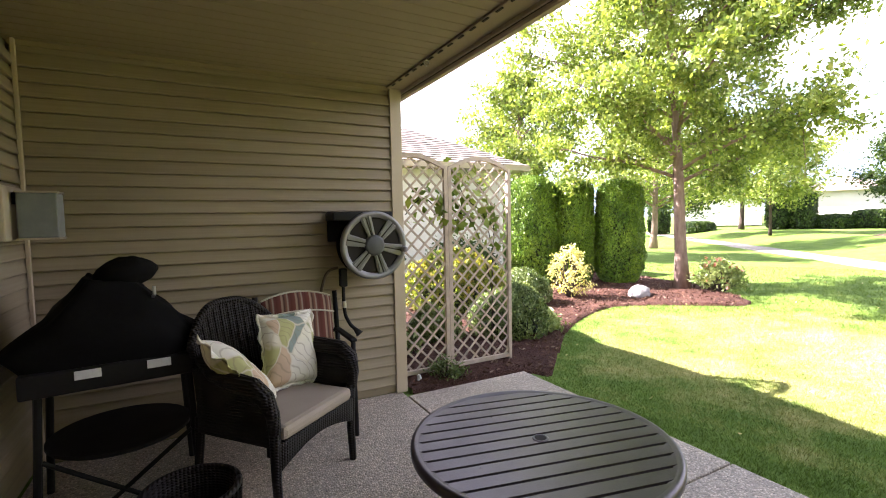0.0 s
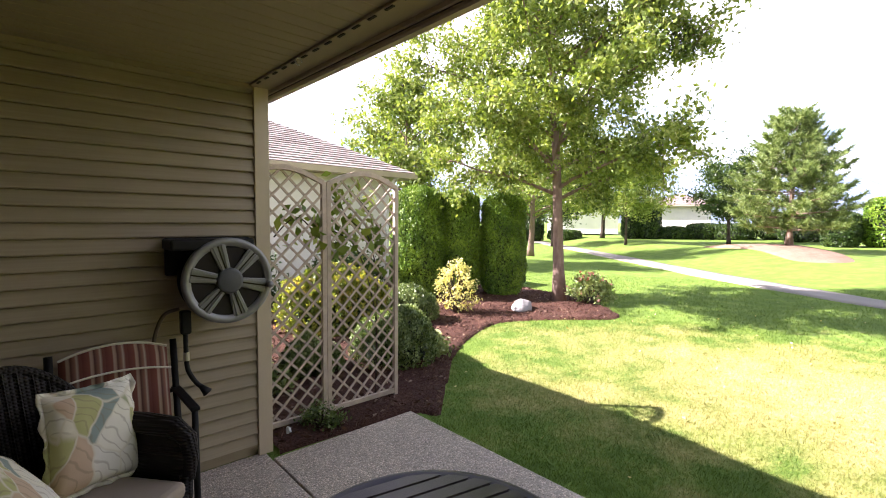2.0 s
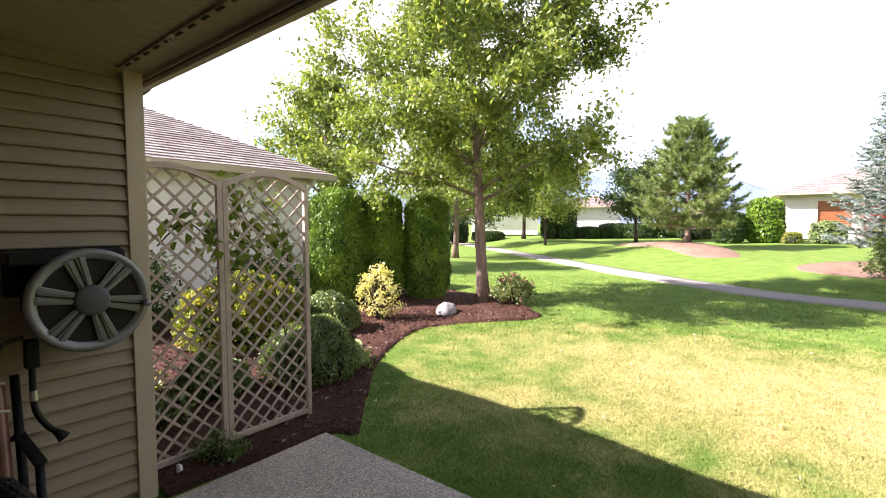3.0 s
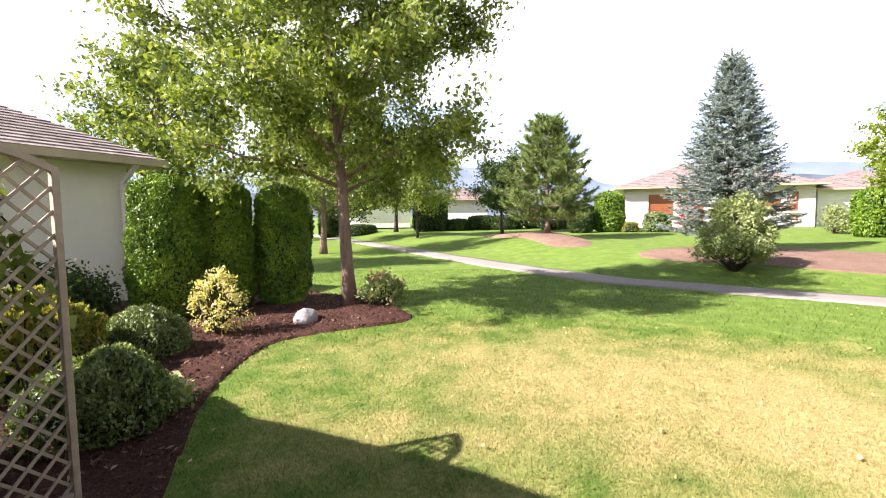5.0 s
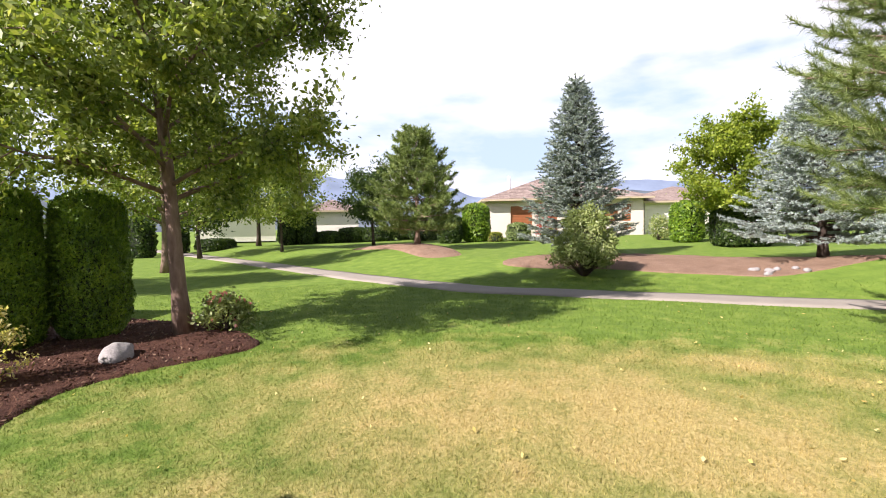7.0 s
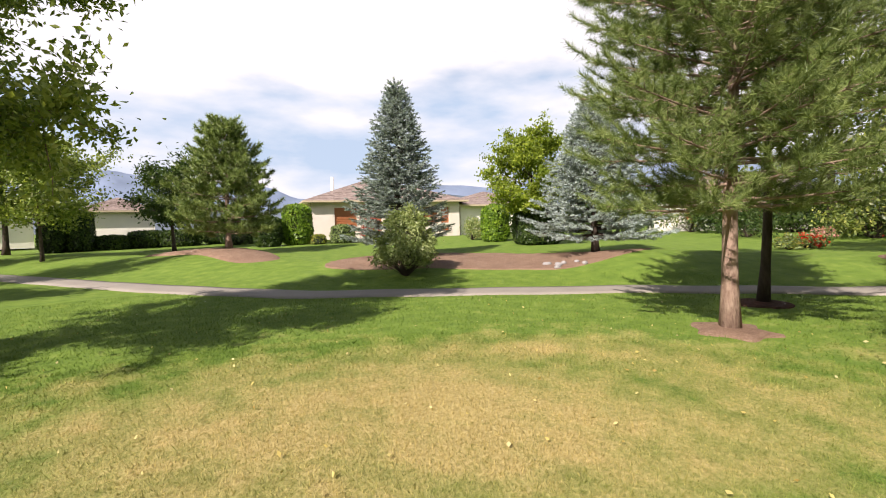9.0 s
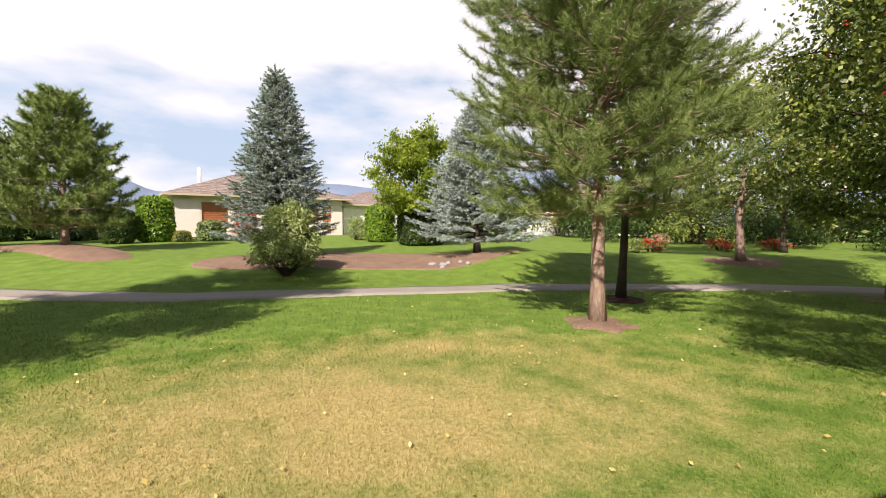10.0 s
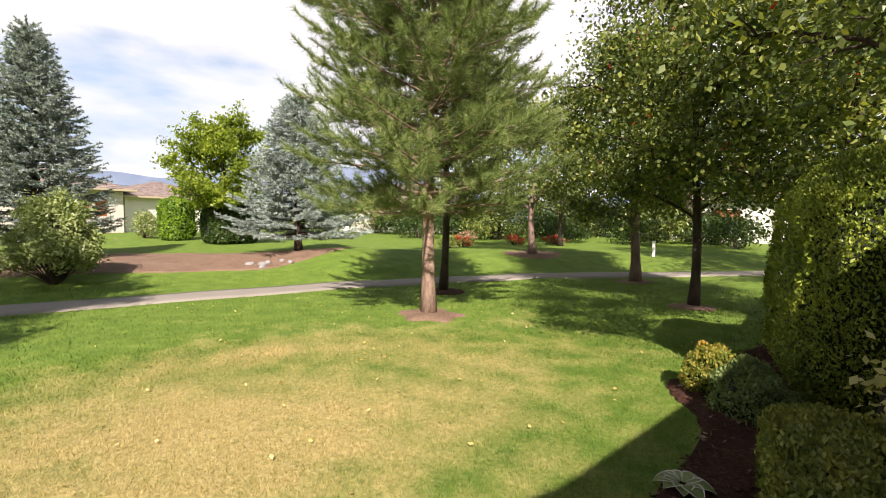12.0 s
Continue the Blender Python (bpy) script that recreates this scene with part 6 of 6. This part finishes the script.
def house(name, m, label, w, d, h, over, slope, wallm, roofm, windows, group="", courses=0, vent=None):
    """A hip-roofed bungalow; its front looks along local -y, x runs along the front."""
    t = thing(name, m, label, "house", group)
    part("front_wall", walls_with_holes(w, h, windows), wallm, t)
    part("side_wall", Shape().box(0, 0.2, 0, 0.2, d, h), wallm, t)
    part("side_wall", Shape().box(w - 0.2, 0.2, 0, w, d, h), wallm, t)
    part("back_wall", Shape().box(0.2, d - 0.2, 0, w - 0.2, d, h), wallm, t)
    x0, x1, y0, y1 = -over, w + over, -over, d + over
    run = (y1 - y0) / 2
    if run > (x1 - x0) / 2:
        run = (x1 - x0) / 2
        ra, rb = Vector(((x0 + x1) / 2, y0 + run, h + 0.12 + run * slope)), Vector(((x0 + x1) / 2, y1 - run, h + 0.12 + run * slope))
        faces = (((x0, y0), (x1, y0), ra, ra), ((x1, y0), (x1, y1), rb, ra), ((x1, y1), (x0, y1), rb, rb), ((x0, y1), (x0, y0), ra, rb))
    else:
        ra, rb = Vector((x0 + run, (y0 + y1) / 2, h + 0.12 + run * slope)), Vector((x1 - run, (y0 + y1) / 2, h + 0.12 + run * slope))
        faces = (((x0, y0), (x1, y0), rb, ra), ((x1, y0), (x1, y1), rb, rb), ((x1, y1), (x0, y1), ra, rb), ((x0, y1), (x0, y0), ra, ra))
    roof = part("roof", Shape().add([(x0, y0, h + 0.1), (x1, y0, h + 0.1), (x1, y1, h + 0.1), (x0, y1, h + 0.1)], [(0, 1, 2, 3)]), FASCIA, t)
    n = courses or 14
    for a, b, c, e in faces:
        p0, p1 = Vector((*a, h + 0.12)), Vector((*b, h + 0.12))
        nor = (p1 - p0).cross(ra - p0).normalized()
        for k in range(n):
            u, v = k / n, min(1.0, (k + 1.12) / n)
            q = [p0.lerp(e, u), p1.lerp(c, u), p1.lerp(c, v), p0.lerp(e, v)]
            lo = nor * 0.022
            s = Shape().add([q[0] + lo, q[1] + lo, q[2], q[3], q[0] - lo * 0.2, q[1] - lo * 0.2], [(0, 1, 2, 3), (4, 5, 1, 0)])
            part("shingle_course", s, roofm, roof)
    ring = [(x0, y0), (x1, y0), (x1, y1), (x0, y1)]
    for (ax, ay), (bx, by) in zip(ring, ring[1:] + ring[:1]):
        part("gutter", Shape().bar((ax, ay, h + 0.05), (bx, by, h + 0.05), 0.10, 0.13), FASCIA, t)
    part("soffit", Shape().box(x0, y0, h - 0.005, x1, y1, h + 0.005), FASCIA, t)
    for xa, za, xb, zb in windows:
        win = part("window", Shape().box(xa, 0.13, za, xb, 0.16, zb), BLIND, t, "orange-brown blind behind the window")
        for a, b in (((xa, za), (xb, za + 0.07)), ((xa, zb - 0.07), (xb, zb)), ((xa, za + 0.07), (xa + 0.07, zb - 0.07)), ((xb - 0.07, za + 0.07), (xb, zb - 0.07))):
            part("frame", Shape().box(a[0], 0.02, a[1], b[0], 0.12, b[1]), WINFRAME, win)
        k = za + 0.12
        while k < zb - 0.1:
            part("slat", Shape().box(xa + 0.07, 0.105, k, xb - 0.07, 0.128, k + 0.055), BLIND, win)
            k += 0.12
        part("sill", Shape().box(xa - 0.06, -0.05, za - 0.07, xb + 0.06, 0.02, za), WINFRAME, win)
    if vent:
        part("roof_vent", Shape().lathe([(0.0, 1.1), (0.13, 1.1), (0.13, 0.0)], 12, pose(*vent)), WHITEPL, t, smooth=True)
    return t


# next door: its eave corner stands behind the cedars
house("neighbour_house", pose(-3.0, 10.15, -0.05), "cream stucco bungalow with a brown shingle hip roof", 10.5, 9.0, 2.72, 0.5, 0.5, WHITEWALL, SHINGLE, [], courses=34)
dp = thing("downspout", pose(7.38, 10.08, 0), "cream downspout on the neighbour's wall corner", "downspout")
part("pipe", Shape().box(-0.04, -0.03, 0, 0.04, 0.05, 2.35), WHITEWALL, dp, bevel=0.01)
part("elbow", Shape().bar((0, 0.0, 2.33), (0.05, -0.42, 2.70), 0.07, 0.07), WHITEWALL, dp)

# across the green: front along -x
house("far_house", pose(35.3, 1.55, 0.62, 0, 0, -83), "cream bungalow with a pinkish brown hip roof and orange blinds", 11.1, 9.0, 2.62, 0.55, 0.36, STUCCO, TILE,
      [(1.5, 0.45, 3.2, 2.3), (3.9, 0.35, 5.0, 2.3), (8.0, 0.95, 9.35, 2.3), (9.5, 0.95, 10.3, 2.3), (9.5, 0.35, 10.3, 0.85)], vent=(1.9, 3.0, 3.6))
house("far_house", pose(37.5, -9.8, 0.62, 0, 0, -83), "cream bungalow with a pale tan hip roof", 8.0, 8.0, 2.3, 0.5, 0.30, WHITEWALL, TILE, [])
house("far_house", pose(40.4, 17.6, 0.5, 0, 0, -70), "white bungalow half hidden by trees", 4.5, 6.0, 2.5, 0.5, 0.4, WHITEWALL, TILE, [])
house("far_house", pose(38.5, 26.8, 0.5, 0, 0, -60), "white bungalow half hidden by trees", 6.5, 7.0, 2.5, 0.5, 0.4, WHITEWALL, TILE, [])
house("far_house", pose(31.0, -22.5, 0.5, 0, 0, -125), "white bungalow behind the pine trees", 11.0, 8.0, 2.5, 0.5, 0.38, WHITEWALL, TILE, [(2.0, 0.8, 3.6, 2.1), (6.0, 0.8, 7.4, 2.1)])
house("far_house", pose(9.0, -29.5, 0.3, 0, 0, -165), "white bungalow far behind the hawthorns", 12.0, 8.0, 2.6, 0.5, 0.38, WHITEWALL, TILE, [(2.0, 0.8, 3.6, 2.1), (7.0, 0.8, 8.6, 2.1)])
post = thing("white_post", at(6.95, -17.3), "short white post on the far lawn", "post")
part("shaft", Shape().box(-0.045, -0.045, 0, 0.045, 0.045, 0.55), WHITEPL, post, bevel=0.01)
part("cap", Shape().box(-0.058, -0.058, 0.55, 0.058, 0.058, 0.59), WHITEPL, post, bevel=0.01)


# distant hills, with the haze painted into their colours
def hills(name, r, base, amp, seed, material, label):
    s = Shape()
    rows = [[], [], [], []]
    for k in range(241):
        a = radians(-100 + 200 * k / 240)
        hgt = base + amp * (noise.noise((a * 2.2, seed, 0)) + 0.45 * noise.noise((a * 6.5, seed, 1)) + 0.16 * noise.noise((a * 19, seed, 2)))
        hgt = max(4, hgt)
        for row, q, f in zip(rows, (0.82, 0.9, 1.0, 1.2), (0.0, 0.45, 1.0, 0.0)):
            row.append((r * q * math.cos(a), r * q * math.sin(a), -2 + hgt * f))
    s.sheet(rows)
    tagged(part(name, s, material, smooth=True), label, "hills", kind="structure")


hills("backdrop_hills", 2300, 190, 150, 3.3, HILLS_HAZE, "mountains on the horizon with blue haze in their colour")
hills("backdrop_ridge", 1300, 62, 40, 8.1, RIDGE_HAZE, "low brownish ridge before the mountains, blue haze in its colour")

# ---- small stuff on the ground ----
rng = rng_of(201)


def lawn_mask(x, y):
    ok = ~((x < 2.76) & (y < 3.3) & (y > -1.2)) & (x > 2.0)
    for _, poly, _ in BEDS[:6]:
        ok &= ~inside(poly, x, y)
    d = x - np.interp(y, PATH_Y, PATH_X)
    return ok & ~((d > -0.05) & (d < 1.5))


def blade_field(count, r0, r1, hgt, wid, seed):
    g = rng_of(seed)
    r = r0 + (r1 - r0) * g.uniform(0, 1, count) ** 0.85
    a = g.uniform(radians(-92), radians(75), count)
    x, y = 2.2 + r * np.cos(a), 0.8 + r * np.sin(a)
    ok = lawn_mask(x, y)
    x, y = x[ok], y[ok]
    z = ground_z(x, y) - 0.004
    n = len(x)
    az, ln = g.uniform(0, math.tau, n), g.normal(size=(n, 2)) * 0.55
    h = hgt * g.uniform(0.55, 1.3, n)
    b = np.stack([x, y, z], axis=-1)
    sd = np.stack([np.cos(az), np.sin(az), np.zeros(n)], axis=-1) * (wid * g.uniform(0.7, 1.4, n))[:, None] / 2
    tip = b + np.stack([ln[:, 0] * h, ln[:, 1] * h, h], axis=-1)
    return np.stack([b - sd, b + sd, tip], axis=1).reshape(-1, 3)


bl = np.concatenate([blade_field(230000, 0.6, 6.5, 0.030, 0.005, 301), blade_field(80000, 5.0, 13.0, 0.038, 0.012, 302)])
tagged(part("grass", tri_mesh("grass", bl, 3), BLADES), "short mown grass blades, green and straw-coloured", "grass", kind="stuff")

x, y = rng.uniform(2.9, 12, 700), rng.uniform(-6, 6, 700)
ok = lawn_mask(x, y)
c = np.stack([x, y, ground_z(x, y) + 0.035], axis=-1)[ok][:260]
tagged(part("fallen_leaves", leaf_mesh("fallen_leaves", c, 0.042, rng, 0.6, np.array((1.5, 0.5, 0.0)), 0.7), L_DRYLEAF), "scattered pale fallen leaves on the lawn", "leaves", kind="stuff")

chips = []
for poly, cnt in ((BED_LEFT, 12000), (BED_RIGHT, 6000)):
    xs, ys = [p[0] for p in poly], [p[1] for p in poly]
    x, y = rng.uniform(min(xs), max(xs), cnt), rng.uniform(min(ys), max(ys), cnt)
    ok = inside(poly, x, y)
    chips.append(np.stack([x, y, ground_z(x, y) + 0.048], axis=-1)[ok])
tagged(part("bark_chips", leaf_mesh("bark_chips", np.concatenate(chips), 0.05, rng, 0.35, np.array((1.0, 0.2, 0)), 0.6), L_CHIP), "loose brown bark chips over the garden beds", "bark chips", kind="stuff")
